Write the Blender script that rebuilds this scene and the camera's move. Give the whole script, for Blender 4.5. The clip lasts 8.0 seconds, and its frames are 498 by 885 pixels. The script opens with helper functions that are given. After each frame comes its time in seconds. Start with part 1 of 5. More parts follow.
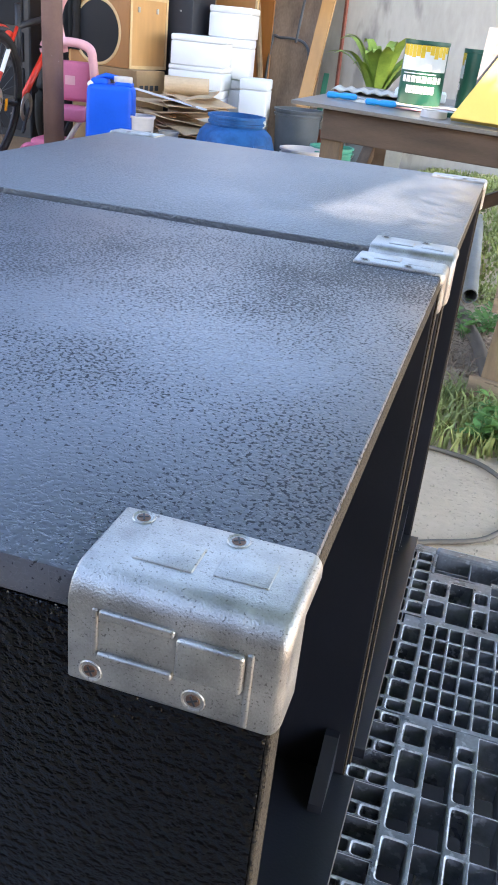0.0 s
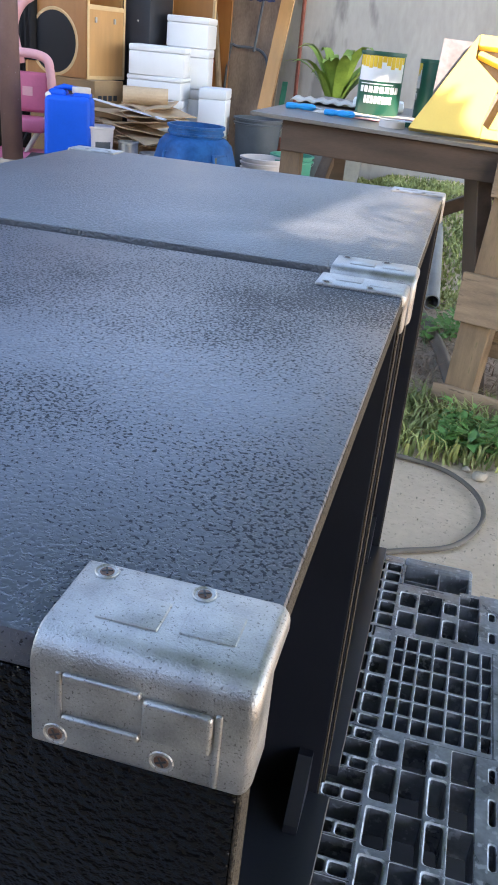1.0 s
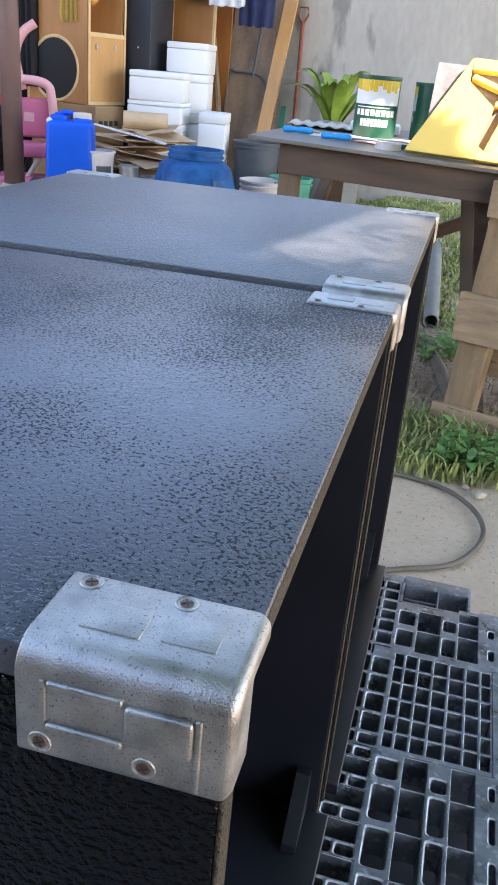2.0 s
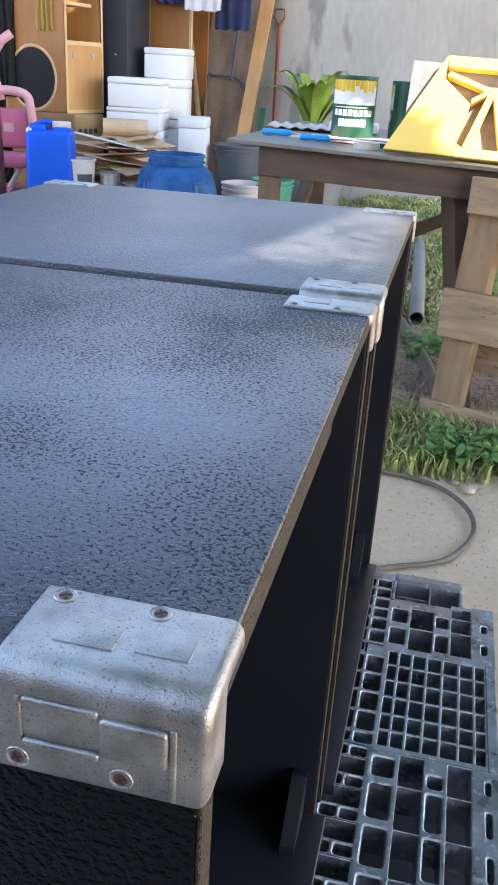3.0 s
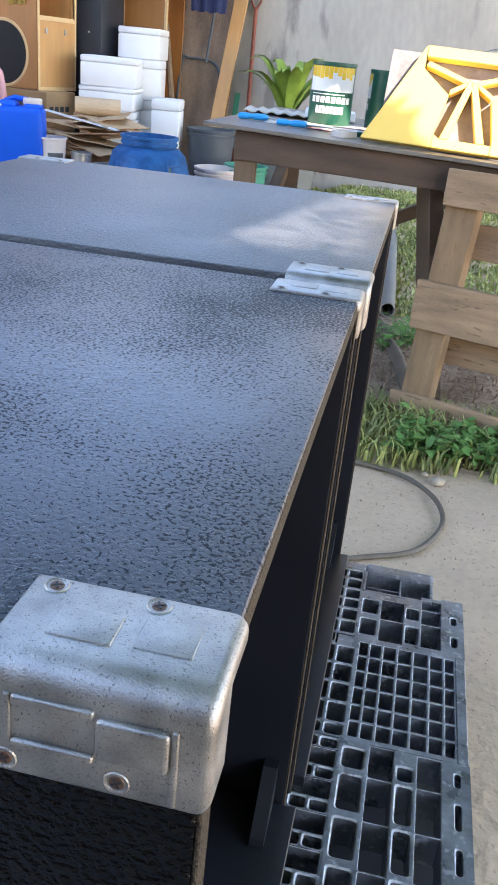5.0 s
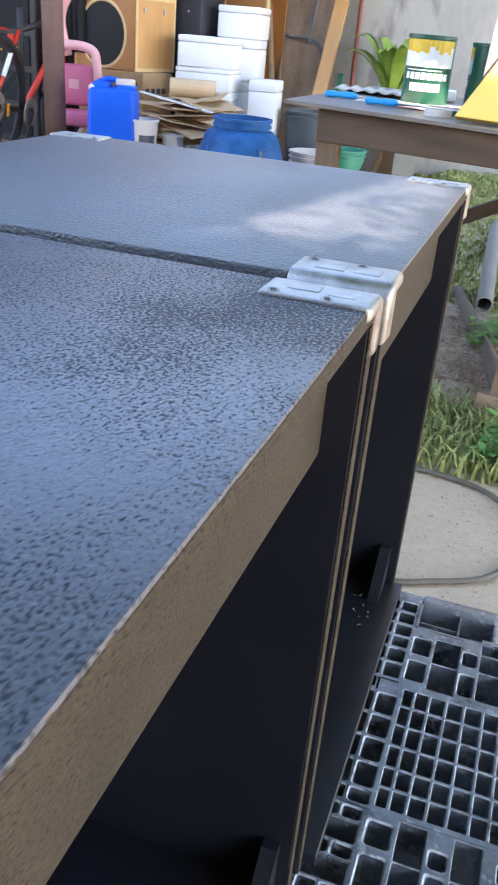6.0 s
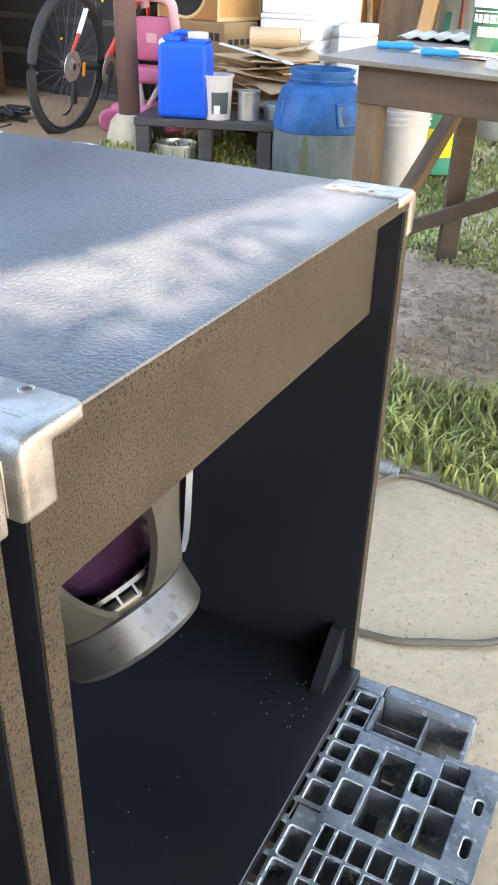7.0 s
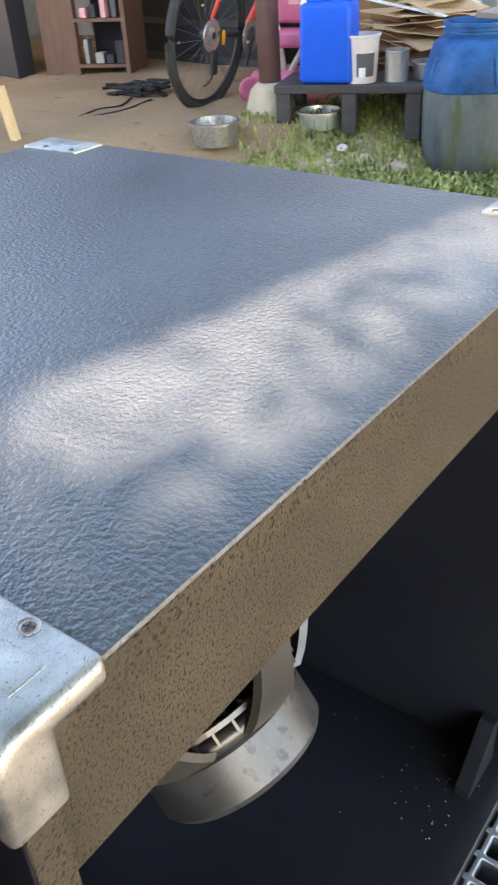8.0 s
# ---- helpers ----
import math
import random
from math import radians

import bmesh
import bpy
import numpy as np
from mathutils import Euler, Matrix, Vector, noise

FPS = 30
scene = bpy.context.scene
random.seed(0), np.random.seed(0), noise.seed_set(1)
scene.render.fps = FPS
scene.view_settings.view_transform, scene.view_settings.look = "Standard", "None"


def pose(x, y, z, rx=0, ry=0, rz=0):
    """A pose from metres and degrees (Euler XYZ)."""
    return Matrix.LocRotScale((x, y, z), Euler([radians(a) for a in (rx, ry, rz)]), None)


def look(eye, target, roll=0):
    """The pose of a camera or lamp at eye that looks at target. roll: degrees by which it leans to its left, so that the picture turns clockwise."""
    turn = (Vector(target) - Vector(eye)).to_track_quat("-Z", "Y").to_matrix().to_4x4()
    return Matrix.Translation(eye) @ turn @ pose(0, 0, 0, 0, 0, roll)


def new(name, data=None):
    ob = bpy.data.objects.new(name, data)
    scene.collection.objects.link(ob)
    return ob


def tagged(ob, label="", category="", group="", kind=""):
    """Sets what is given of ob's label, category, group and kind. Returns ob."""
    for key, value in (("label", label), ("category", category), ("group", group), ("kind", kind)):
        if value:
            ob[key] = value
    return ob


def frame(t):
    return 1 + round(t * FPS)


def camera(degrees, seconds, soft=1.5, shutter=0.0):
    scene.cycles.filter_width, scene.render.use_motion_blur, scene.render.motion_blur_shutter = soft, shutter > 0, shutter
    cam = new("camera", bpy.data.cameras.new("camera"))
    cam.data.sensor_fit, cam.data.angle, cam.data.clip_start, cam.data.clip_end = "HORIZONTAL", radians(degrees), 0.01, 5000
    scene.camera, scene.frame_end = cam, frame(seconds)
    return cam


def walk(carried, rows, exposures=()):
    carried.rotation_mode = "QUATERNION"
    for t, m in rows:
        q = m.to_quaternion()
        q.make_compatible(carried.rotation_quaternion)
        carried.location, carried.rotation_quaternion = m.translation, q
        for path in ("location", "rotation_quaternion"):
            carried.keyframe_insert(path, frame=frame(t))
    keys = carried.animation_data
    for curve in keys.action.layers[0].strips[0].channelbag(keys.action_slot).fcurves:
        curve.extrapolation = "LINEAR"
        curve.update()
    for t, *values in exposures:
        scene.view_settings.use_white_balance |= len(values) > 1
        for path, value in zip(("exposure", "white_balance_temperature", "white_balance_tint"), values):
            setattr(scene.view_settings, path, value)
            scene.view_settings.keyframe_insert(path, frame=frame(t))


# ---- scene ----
cam = camera(33.0, 8.0, 1.8, 0.1)
PATH = [
    (0, (0.042, -0.237, 1.060), (-0.415, 1.499, 0.179), 6.0),
    (0.5, (0.043, -0.230, 1.071), (-0.364, 1.522, 0.196), 5.5),
    (1, (0.039, -0.225, 1.074), (-0.347, 1.538, 0.212), 5.7),
    (2.5, (0.057, -0.233, 1.076), (-0.348, 1.552, 0.270), 4.5),
    (3, (0.060, -0.230, 1.079), (-0.325, 1.557, 0.267), 3.4),
    (3.5, (0.055, -0.228, 1.078), (-0.305, 1.559, 0.256), 3.5),
    (4, (0.060, -0.225, 1.083), (-0.278, 1.563, 0.255), 3.6),
    (5.5, (0.033, -0.209, 1.063), (-0.276, 1.582, 0.227), 7.0),
    (5.7, (0.053, -0.190, 1.063), (-0.302, 1.572, 0.183), 6.4),
    (6, (0.099, -0.034, 1.047), (-0.423, 1.685, 0.167), 5.1),
    (6.2, (0.158, 0.115, 1.043), (-0.551, 1.760, 0.154), 2.8),
    (6.5, (0.242, 0.268, 1.075), (-0.500, 1.888, 0.165), 3.0),
    (7, (0.267, 0.353, 1.084), (-0.512, 1.900, 0.084), 1.9),
    (7.2, (0.254, 0.377, 1.099), (-0.548, 1.893, 0.069), 1.4),
    (7.5, (0.214, 0.422, 1.103), (-0.590, 1.933, 0.069), 1.6),
    (7.8, (0.189, 0.472, 1.104), (-0.682, 1.920, 0.034), -0.8),
    (8, (0.183, 0.538, 1.097), (-0.865, 1.863, 0.023), -3.7),
]
EXPOSURES = [(0.0, 3.12, 6700, 18), (0.5, 2.80, 6650, 18), (1.0, 2.74, 6650, 18), (2.5, 2.77, 6650, 18), (4.0, 2.87, 6650, 18), (5.5, 2.82, 6600, 18), (6.0, 3.02, 6600, 18), (6.5, 3.48, 7400, 15), (7.5, 3.50, 7600, 15), (8.0, 3.22, 7500, 15)]
walk(cam, [(t, look(eye, target, roll)) for t, eye, target, roll in PATH], EXPOSURES)


# ---- light ----
SUN = Vector((0.55, -0.50, 0.67)).normalized()
world = bpy.data.worlds.new("sky")
scene.world = world
world.use_nodes = True
wn = world.node_tree
sky = wn.nodes.new("ShaderNodeTexSky")
sky.sky_type, sky.sun_disc = "NISHITA", False
sky.sun_elevation = math.asin(SUN.z)
sky.sun_rotation = math.atan2(SUN.x, SUN.y)
sky.air_density, sky.dust_density = 1.2, 0.5
wn.links.new(sky.outputs[0], wn.nodes["Background"].inputs[0])
wn.nodes["Background"].inputs[1].default_value = 0.15
sun = new("sun", bpy.data.lights.new("sun", "SUN"))
sun.data.energy, sun.data.angle, sun.data.color = 3.05, radians(0.32), (1.0, 0.89, 0.73)
sun.matrix_world = look(SUN * 30, (0, 0, 0))


# ---- materials ----
def mat(name, color, rough=0.6, metal=0.0, var=0.25, scale=8.0, fine=120.0, bump=0.15, dist=0.002, tint=None,
        spots=0.0, spot_scale=30.0, spot_color=(0.02, 0.02, 0.02), stretch=(1, 1, 1), random_amount=0.0, spec=0.5, rough_var=0.1, coat=0.0):
    """Principled surface: a base colour varied at two scales, spots of wear, and fine relief."""
    m = bpy.data.materials.new(name)
    m.use_nodes = True
    nt = m.node_tree
    N, L = nt.nodes.new, nt.links.new
    b = nt.nodes["Principled BSDF"]
    geo = N("ShaderNodeTexCoord")
    mp = N("ShaderNodeMapping")
    mp.inputs["Scale"].default_value = stretch
    L(geo.outputs["Object"], mp.inputs["Vector"])
    big, small = N("ShaderNodeTexNoise"), N("ShaderNodeTexNoise")
    big.inputs["Scale"].default_value, big.inputs["Detail"].default_value = scale, 4
    small.inputs["Scale"].default_value, small.inputs["Detail"].default_value = fine, 3
    for n in (big, small):
        L(mp.outputs[0], n.inputs["Vector"])
    dark = tuple(c * (1 - var) for c in color)
    light = tuple(min(1, c * (1 + var)) for c in (tint or color))
    ramp = N("ShaderNodeMix")
    ramp.data_type = "RGBA"
    ramp.inputs[6].default_value, ramp.inputs[7].default_value = (*dark, 1), (*light, 1)
    mixv = N("ShaderNodeMath")
    mixv.operation = "MULTIPLY_ADD"
    L(small.outputs[0], mixv.inputs[0])
    mixv.inputs[1].default_value = 0.5
    half = N("ShaderNodeMath")
    half.operation = "MULTIPLY_ADD"
    L(big.outputs[0], half.inputs[0])
    half.inputs[1].default_value, half.inputs[2].default_value = 1.6, -0.55
    L(half.outputs[0], mixv.inputs[2])
    if random_amount:
        info = N("ShaderNodeObjectInfo")
        add = N("ShaderNodeMath")
        add.operation = "MULTIPLY_ADD"
        L(info.outputs["Random"], add.inputs[0])
        add.inputs[1].default_value = random_amount
        L(mixv.outputs[0], add.inputs[2])
        L(add.outputs[0], ramp.inputs[0])
    else:
        L(mixv.outputs[0], ramp.inputs[0])
    col = ramp.outputs[2]
    if spots:
        vo = N("ShaderNodeTexNoise")
        vo.inputs["Scale"].default_value, vo.inputs["Detail"].default_value = spot_scale, 5
        L(mp.outputs[0], vo.inputs["Vector"])
        cr = N("ShaderNodeValToRGB")
        cr.color_ramp.elements[0].position, cr.color_ramp.elements[1].position = 1 - spots, min(1, 1 - spots + 0.06)
        L(vo.outputs[0], cr.inputs[0])
        mx = N("ShaderNodeMix")
        mx.data_type = "RGBA"
        L(cr.outputs[0], mx.inputs[0])
        L(col, mx.inputs[6])
        mx.inputs[7].default_value = (*spot_color, 1)
        col = mx.outputs[2]
    L(col, b.inputs["Base Color"])
    rv = N("ShaderNodeMath")
    rv.operation = "MULTIPLY_ADD"
    L(big.outputs[0], rv.inputs[0])
    rv.inputs[1].default_value, rv.inputs[2].default_value = rough_var * 2, rough - rough_var
    L(rv.outputs[0], b.inputs["Roughness"])
    b.inputs["Metallic"].default_value = metal
    b.inputs["Specular IOR Level"].default_value = spec
    b.inputs["Coat Weight"].default_value = coat
    if bump:
        bp = N("ShaderNodeBump")
        bp.inputs["Strength"].default_value, bp.inputs["Distance"].default_value = bump, dist
        L(small.outputs[0], bp.inputs["Height"])
        L(bp.outputs[0], b.inputs["Normal"])
    return m


def paint_relief(name, color, rough, pits, grain_scale, lo=0.36, hi=0.52, spec=1.0, flecks=0.0, fleck_scale=330):
    """Black roll-on cabinet paint: pebbled relief with small torn pits, drier in broad patches."""
    m = mat(name, color, rough, var=0.3, scale=5, fine=grain_scale, bump=0.0, rough_var=0.05)
    nt = m.node_tree
    N, L = nt.nodes.new, nt.links.new
    b = nt.nodes["Principled BSDF"]
    tc = N("ShaderNodeTexCoord")
    mp = N("ShaderNodeMapping")
    mp.inputs["Scale"].default_value = (0.95, 1.0, 1.0)
    L(tc.outputs["Object"], mp.inputs["Vector"])
    a, c, d = N("ShaderNodeTexNoise"), N("ShaderNodeTexVoronoi"), N("ShaderNodeTexNoise")
    a.inputs["Scale"].default_value, a.inputs["Detail"].default_value = grain_scale, 2
    c.inputs["Scale"].default_value = grain_scale * 0.8
    d.inputs["Scale"].default_value = 3.5
    for n in (a, c, d):
        L(mp.outputs[0], n.inputs["Vector"])
    ramp = N("ShaderNodeValToRGB")
    ramp.color_ramp.elements[0].position, ramp.color_ramp.elements[1].position = lo, hi
    L(a.outputs[0], ramp.inputs[0])
    mul = N("ShaderNodeMath")
    mul.operation = "MULTIPLY_ADD"
    L(c.outputs["Distance"], mul.inputs[0])
    mul.inputs[1].default_value = -0.35
    L(ramp.outputs[0], mul.inputs[2])
    st = N("ShaderNodeMapRange")
    st.inputs["From Min"].default_value, st.inputs["From Max"].default_value = 0.35, 0.65
    st.inputs["To Min"].default_value, st.inputs["To Max"].default_value = pits * 0.45, pits
    L(d.outputs[0], st.inputs["Value"])
    bp = N("ShaderNodeBump")
    bp.inputs["Distance"].default_value = 0.0022
    b.inputs["Specular IOR Level"].default_value = spec
    L(st.outputs[0], bp.inputs["Strength"])
    L(mul.outputs[0], bp.inputs["Height"])
    L(bp.outputs[0], b.inputs["Normal"])
    if flecks:
        # small torn spots where the film is dull and bare
        f, g = N("ShaderNodeTexNoise"), N("ShaderNodeTexNoise")
        f.inputs["Scale"].default_value, f.inputs["Detail"].default_value, f.inputs["Distortion"].default_value = fleck_scale, 2.0, 0.3
        g.inputs["Scale"].default_value, g.inputs["Detail"].default_value = 6.5, 4
        L(mp.outputs[0], f.inputs["Vector"])
        L(tc.outputs["Object"], g.inputs["Vector"])
        thr = N("ShaderNodeMath")
        thr.operation = "MULTIPLY_ADD"
        L(g.outputs[0], thr.inputs[0])
        thr.inputs[1].default_value, thr.inputs[2].default_value = 0.60, flecks - 0.5 - 0.30
        sep, lean = N("ShaderNodeSeparateXYZ"), N("ShaderNodeMath")
        L(tc.outputs["Object"], sep.inputs[0])
        lean.operation = "MULTIPLY_ADD"
        L(sep.outputs["Y"], lean.inputs[0])
        lean.inputs[1].default_value = 0.26
        L(thr.outputs[0], lean.inputs[2])
        add = N("ShaderNodeMath")
        L(f.outputs[0], add.inputs[0])
        L(lean.outputs[0], add.inputs[1])
        mask = N("ShaderNodeMapRange")
        mask.inputs["From Min"].default_value, mask.inputs["From Max"].default_value = 0.545, 0.585
        L(add.outputs[0], mask.inputs["Value"])
        sp = N("ShaderNodeMapRange")
        sp.inputs["To Min"].default_value, sp.inputs["To Max"].default_value = spec, 0.25
        L(mask.outputs[0], sp.inputs["Value"])
        L(sp.outputs[0], b.inputs["Specular IOR Level"])
        dull = N("ShaderNodeMapRange")
        dull.inputs["To Min"].default_value, dull.inputs["To Max"].default_value = rough, 0.60
        L(mask.outputs[0], dull.inputs["Value"])
        L(dull.outputs[0], b.inputs["Roughness"])
        old = b.inputs["Base Color"].links[0].from_socket
        mx = N("ShaderNodeMix")
        mx.data_type = "RGBA"
        L(mask.outputs[0], mx.inputs[0])
        L(old, mx.inputs[6])
        mx.inputs[7].default_value = (0.026, 0.030, 0.040, 1)
        L(mx.outputs[2], b.inputs["Base Color"])
        deep = N("ShaderNodeMath")
        deep.operation = "SUBTRACT"
        L(mul.outputs[0], deep.inputs[0])
        L(mask.outputs[0], deep.inputs[1])
        L(deep.outputs[0], bp.inputs["Height"])
    return m


# Tops: the same black paint, lifted and blued to hold the sky sheen.
BLACK_TOP_SKYLIT = paint_relief("cabinet_paint_sky_sheen", (0.062, 0.070, 0.095), 0.36, 0.42, 380, 0.40, 0.47, flecks=0.400, fleck_scale=430)
BLACK_FAR_SKYLIT = paint_relief("cabinet_paint_sky_sheen_smooth", (0.064, 0.070, 0.082), 0.36, 0.62, 320, 0.32, 0.64)
# The same paint darkened, so the near side's shade sits in its colour.
BLACK_SIDE_SHADED = paint_relief("cabinet_paint_side_shaded", (0.0020, 0.0020, 0.0025), 0.20, 1.0, 230, 0.36, 0.60, spec=0.16)
# The same paint darkened to carry the shade in the mouth and gap.
BLACK_IN_SHADED = mat("cabinet_paint_inside_shaded", (0.0125, 0.0140, 0.0205), 0.36, spec=0.5, var=0.3, scale=6, fine=300, bump=0.1, spots=0.24, spot_scale=160, spot_color=(0.03, 0.03, 0.03))
# Brown board tone with warm bounce from the ground mixed into the base.
TAUPE = mat("warm_lit_edge_paint", (0.070, 0.055, 0.038), 0.72, spec=0.2, var=0.25, scale=18, fine=620, bump=1.0, dist=0.0026, spots=0.45, spot_scale=540, spot_color=(0.018, 0.014, 0.010))
RAW = mat("scuffed_board_edge", (0.085, 0.063, 0.040), 0.9, spec=0.15, var=0.5, scale=60, fine=400, bump=0.8, dist=0.001, spots=0.44, spot_scale=200, spot_color=(0.03, 0.024, 0.018))
ALU = mat("cast_aluminium", (0.36, 0.348, 0.33), 0.40, metal=0.8, var=0.40, scale=60, fine=1100, bump=0.38, dist=0.0008, spots=0.39, spot_scale=900, spot_color=(0.17, 0.16, 0.15), rough_var=0.2)
SCREW = mat("rusty_screw", (0.17, 0.10, 0.07), 0.5, metal=0.6, var=0.4, scale=300, fine=900, bump=0.3, dist=0.0004)
STEEL = mat("driver_steel", (0.085, 0.085, 0.088), 0.42, metal=0.6, var=0.35, scale=25, fine=300, bump=0.05, spots=0.40, spot_scale=45, spot_color=(0.055, 0.055, 0.058))
BASKET = mat("basket_paint", (0.10, 0.093, 0.082), 0.34, metal=0.6, var=0.2, scale=20, fine=300, bump=0.05)
CONE = mat("driver_cone", (0.024, 0.007, 0.010), 0.16, var=0.4, scale=12, fine=120, bump=0.03, tint=(0.026, 0.012, 0.030))
PALLET = mat("pallet_plastic", (0.075, 0.083, 0.098), 0.30, spec=0.7, var=0.5, scale=22, fine=160, bump=0.35, dist=0.001, tint=(0.16, 0.175, 0.20), spots=0.42, spot_scale=70, spot_color=(0.28, 0.30, 0.335))
PALLET_WORN = mat("scuffed_pallet_edge", (0.26, 0.28, 0.32), 0.4, var=0.5, scale=40, fine=200, bump=0.5, dist=0.001, tint=(0.50, 0.53, 0.57), spots=0.40, spot_scale=60, spot_color=(0.08, 0.088, 0.10))
DIRT = mat("bare_ground", (0.52, 0.40, 0.285), 0.95, var=0.28, scale=1.6, fine=40, bump=0.55, dist=0.010, spots=0.40, spot_scale=90, spot_color=(0.40, 0.31, 0.22))
# Soil lightened to stand in for sun that the tree crown blocks.
SOIL_LIT = mat("crumbly_soil_sunlit", (0.44, 0.34, 0.25), 0.95, var=0.4, scale=5, fine=60, bump=0.8, dist=0.010, spots=0.42, spot_scale=28, spot_color=(0.24, 0.175, 0.12))
HOSE = mat("rubber_hose", (0.12, 0.10, 0.08), 0.7, var=0.3, scale=12, fine=150, bump=0.2)
GRASS = mat("grass_blades", (0.15, 0.21, 0.045), 0.6, var=0.55, scale=6, fine=40, bump=0, tint=(0.32, 0.34, 0.12))
LEAF = mat("weed_leaves", (0.07, 0.17, 0.035), 0.5, var=0.4, scale=8, fine=60, bump=0, tint=(0.11, 0.24, 0.06))
# Litter lightened along with the soil, for the same missing sun.
DRY_LIT = mat("dry_litter_sunlit", (0.27, 0.20, 0.135), 0.9, var=0.55, scale=30, fine=90, bump=0.3)
STONE = mat("stone", (0.38, 0.31, 0.23), 0.9, var=0.3, scale=20, fine=150, bump=0.5)
BROWN = mat("stained_table_wood", (0.055, 0.036, 0.025), 0.5, var=0.4, scale=4, fine=60, bump=0.3, stretch=(1, 6, 6), tint=(0.075, 0.048, 0.032))
OLDWOOD = mat("weathered_wood", (0.085, 0.055, 0.034), 0.8, var=0.4, scale=5, fine=60, bump=0.5, stretch=(6, 6, 1), tint=(0.13, 0.086, 0.052))
PALE = mat("pallet_timber", (0.30, 0.20, 0.12), 0.8, var=0.4, scale=6, fine=90, bump=0.6, stretch=(1, 6, 6), spots=0.38, spot_scale=14, spot_color=(0.16, 0.105, 0.06))
PALE_V = mat("pallet_timber_upright", (0.24, 0.155, 0.085), 0.8, var=0.35, scale=6, fine=90, bump=0.5, stretch=(6, 6, 1), spots=0.38, spot_scale=12, spot_color=(0.20, 0.15, 0.07))
TABLETOP = mat("table_sheet", (0.16, 0.145, 0.13), 0.35, var=0.3, scale=6, fine=100, bump=0.1)
YELLOW = mat("yellow_paint", (0.84, 0.60, 0.14), 0.45, var=0.06, scale=4, fine=150, bump=0.08)
GREYIN = mat("grey_primer", (0.20, 0.18, 0.19), 0.7, var=0.3, scale=20, fine=80, bump=0.3)
GREEN = mat("green_enamel_tin", (0.012, 0.085, 0.055), 0.35, var=0.15, scale=10, fine=100, bump=0.05)
WHITE = mat("white_print", (0.75, 0.76, 0.75), 0.5, var=0.05, scale=10, fine=100, bump=0.03)
GOLD = mat("yellow_print", (0.75, 0.48, 0.02), 0.5, var=0.15, scale=30, fine=100, bump=0.03)
FOAM = mat("white_foam", (0.70, 0.70, 0.70), 0.8, var=0.06, scale=5, fine=200, bump=0.2, dist=0.001)
CARD = mat("corrugated_cardboard", (0.40, 0.27, 0.15), 0.85, var=0.25, scale=6, fine=90, bump=0.2, tint=(0.46, 0.32, 0.19), random_amount=0.5)
CARD_DK = mat("brown_carton", (0.33, 0.21, 0.105), 0.85, var=0.2, scale=6, fine=90, bump=0.2)
BLUE = mat("blue_plastic_can", (0.0, 0.085, 0.56), 0.45, spec=0.25, var=0.12, scale=6, fine=80, bump=0.05)
DRUM = mat("faded_blue_drum", (0.008, 0.062, 0.20), 0.5, spec=0.25, var=0.4, scale=9, fine=60, bump=0.15, tint=(0.016, 0.105, 0.29), spots=0.33, spot_scale=14, spot_color=(0.07, 0.10, 0.15))
DRUM_LOW = mat("grimy_drum_wall", (0.045, 0.066, 0.092), 0.55, var=0.45, scale=4, fine=60, bump=0.2, stretch=(2.5, 2.5, 0.6), tint=(0.10, 0.12, 0.12), spots=0.42, spot_scale=6, spot_color=(0.085, 0.10, 0.055))
PLY = mat("plywood_side", (0.50, 0.27, 0.10), 0.5, var=0.12, scale=4, fine=60, bump=0.1, stretch=(6, 6, 1))
PLY_EDGE = mat("pale_plywood_edge", (0.62, 0.43, 0.22), 0.6, var=0.12, scale=20, fine=90, bump=0.1)
REDBROWN = mat("varnished_front", (0.36, 0.155, 0.045), 0.45, var=0.15, scale=4, fine=60, bump=0.1, stretch=(6, 6, 1))
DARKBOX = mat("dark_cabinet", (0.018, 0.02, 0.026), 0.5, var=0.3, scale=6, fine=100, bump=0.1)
MESH = mat("woofer_cloth", (0.012, 0.013, 0.016), 0.8, var=0.3, scale=10, fine=300, bump=0.3)
CONCRETE = mat("mouldy_concrete_wall", (0.40, 0.38, 0.35), 0.9, var=0.3, scale=1.4, fine=30, bump=0.4, dist=0.004, stretch=(1, 1, 0.35), spots=0.42, spot_scale=4, spot_color=(0.24, 0.23, 0.215))
SHEET = mat("stained_plywood_sheet", (0.20, 0.13, 0.085), 0.8, var=0.4, scale=2.5, fine=40, bump=0.3, stretch=(3, 3, 1), tint=(0.28, 0.20, 0.14))
POSTM = mat("brown_painted_post", (0.16, 0.092, 0.080), 0.5, var=0.25, scale=6, fine=100, bump=0.15, spots=0.30, spot_scale=40, spot_color=(0.35, 0.3, 0.28))
FOOT = mat("cement_footing", (0.44, 0.36, 0.26), 0.9, var=0.2, scale=8, fine=80, bump=0.4)
PINK = mat("pink_plastic", (0.55, 0.13, 0.23), 0.5, var=0.15, scale=8, fine=80, bump=0.05)
PINK_PALE = mat("pale_pink_tube", (0.66, 0.34, 0.36), 0.5, var=0.15, scale=8, fine=80, bump=0.05)
CREAM = mat("cream_plastic", (0.60, 0.54, 0.46), 0.5, var=0.15, scale=8, fine=80, bump=0.05)
TYRE = mat("tyre_rubber", (0.022, 0.022, 0.022), 0.75, var=0.3, scale=20, fine=200, bump=0.3)
RED = mat("red_enamel", (0.62, 0.035, 0.015), 0.35, var=0.1, scale=8, fine=80, bump=0.03)
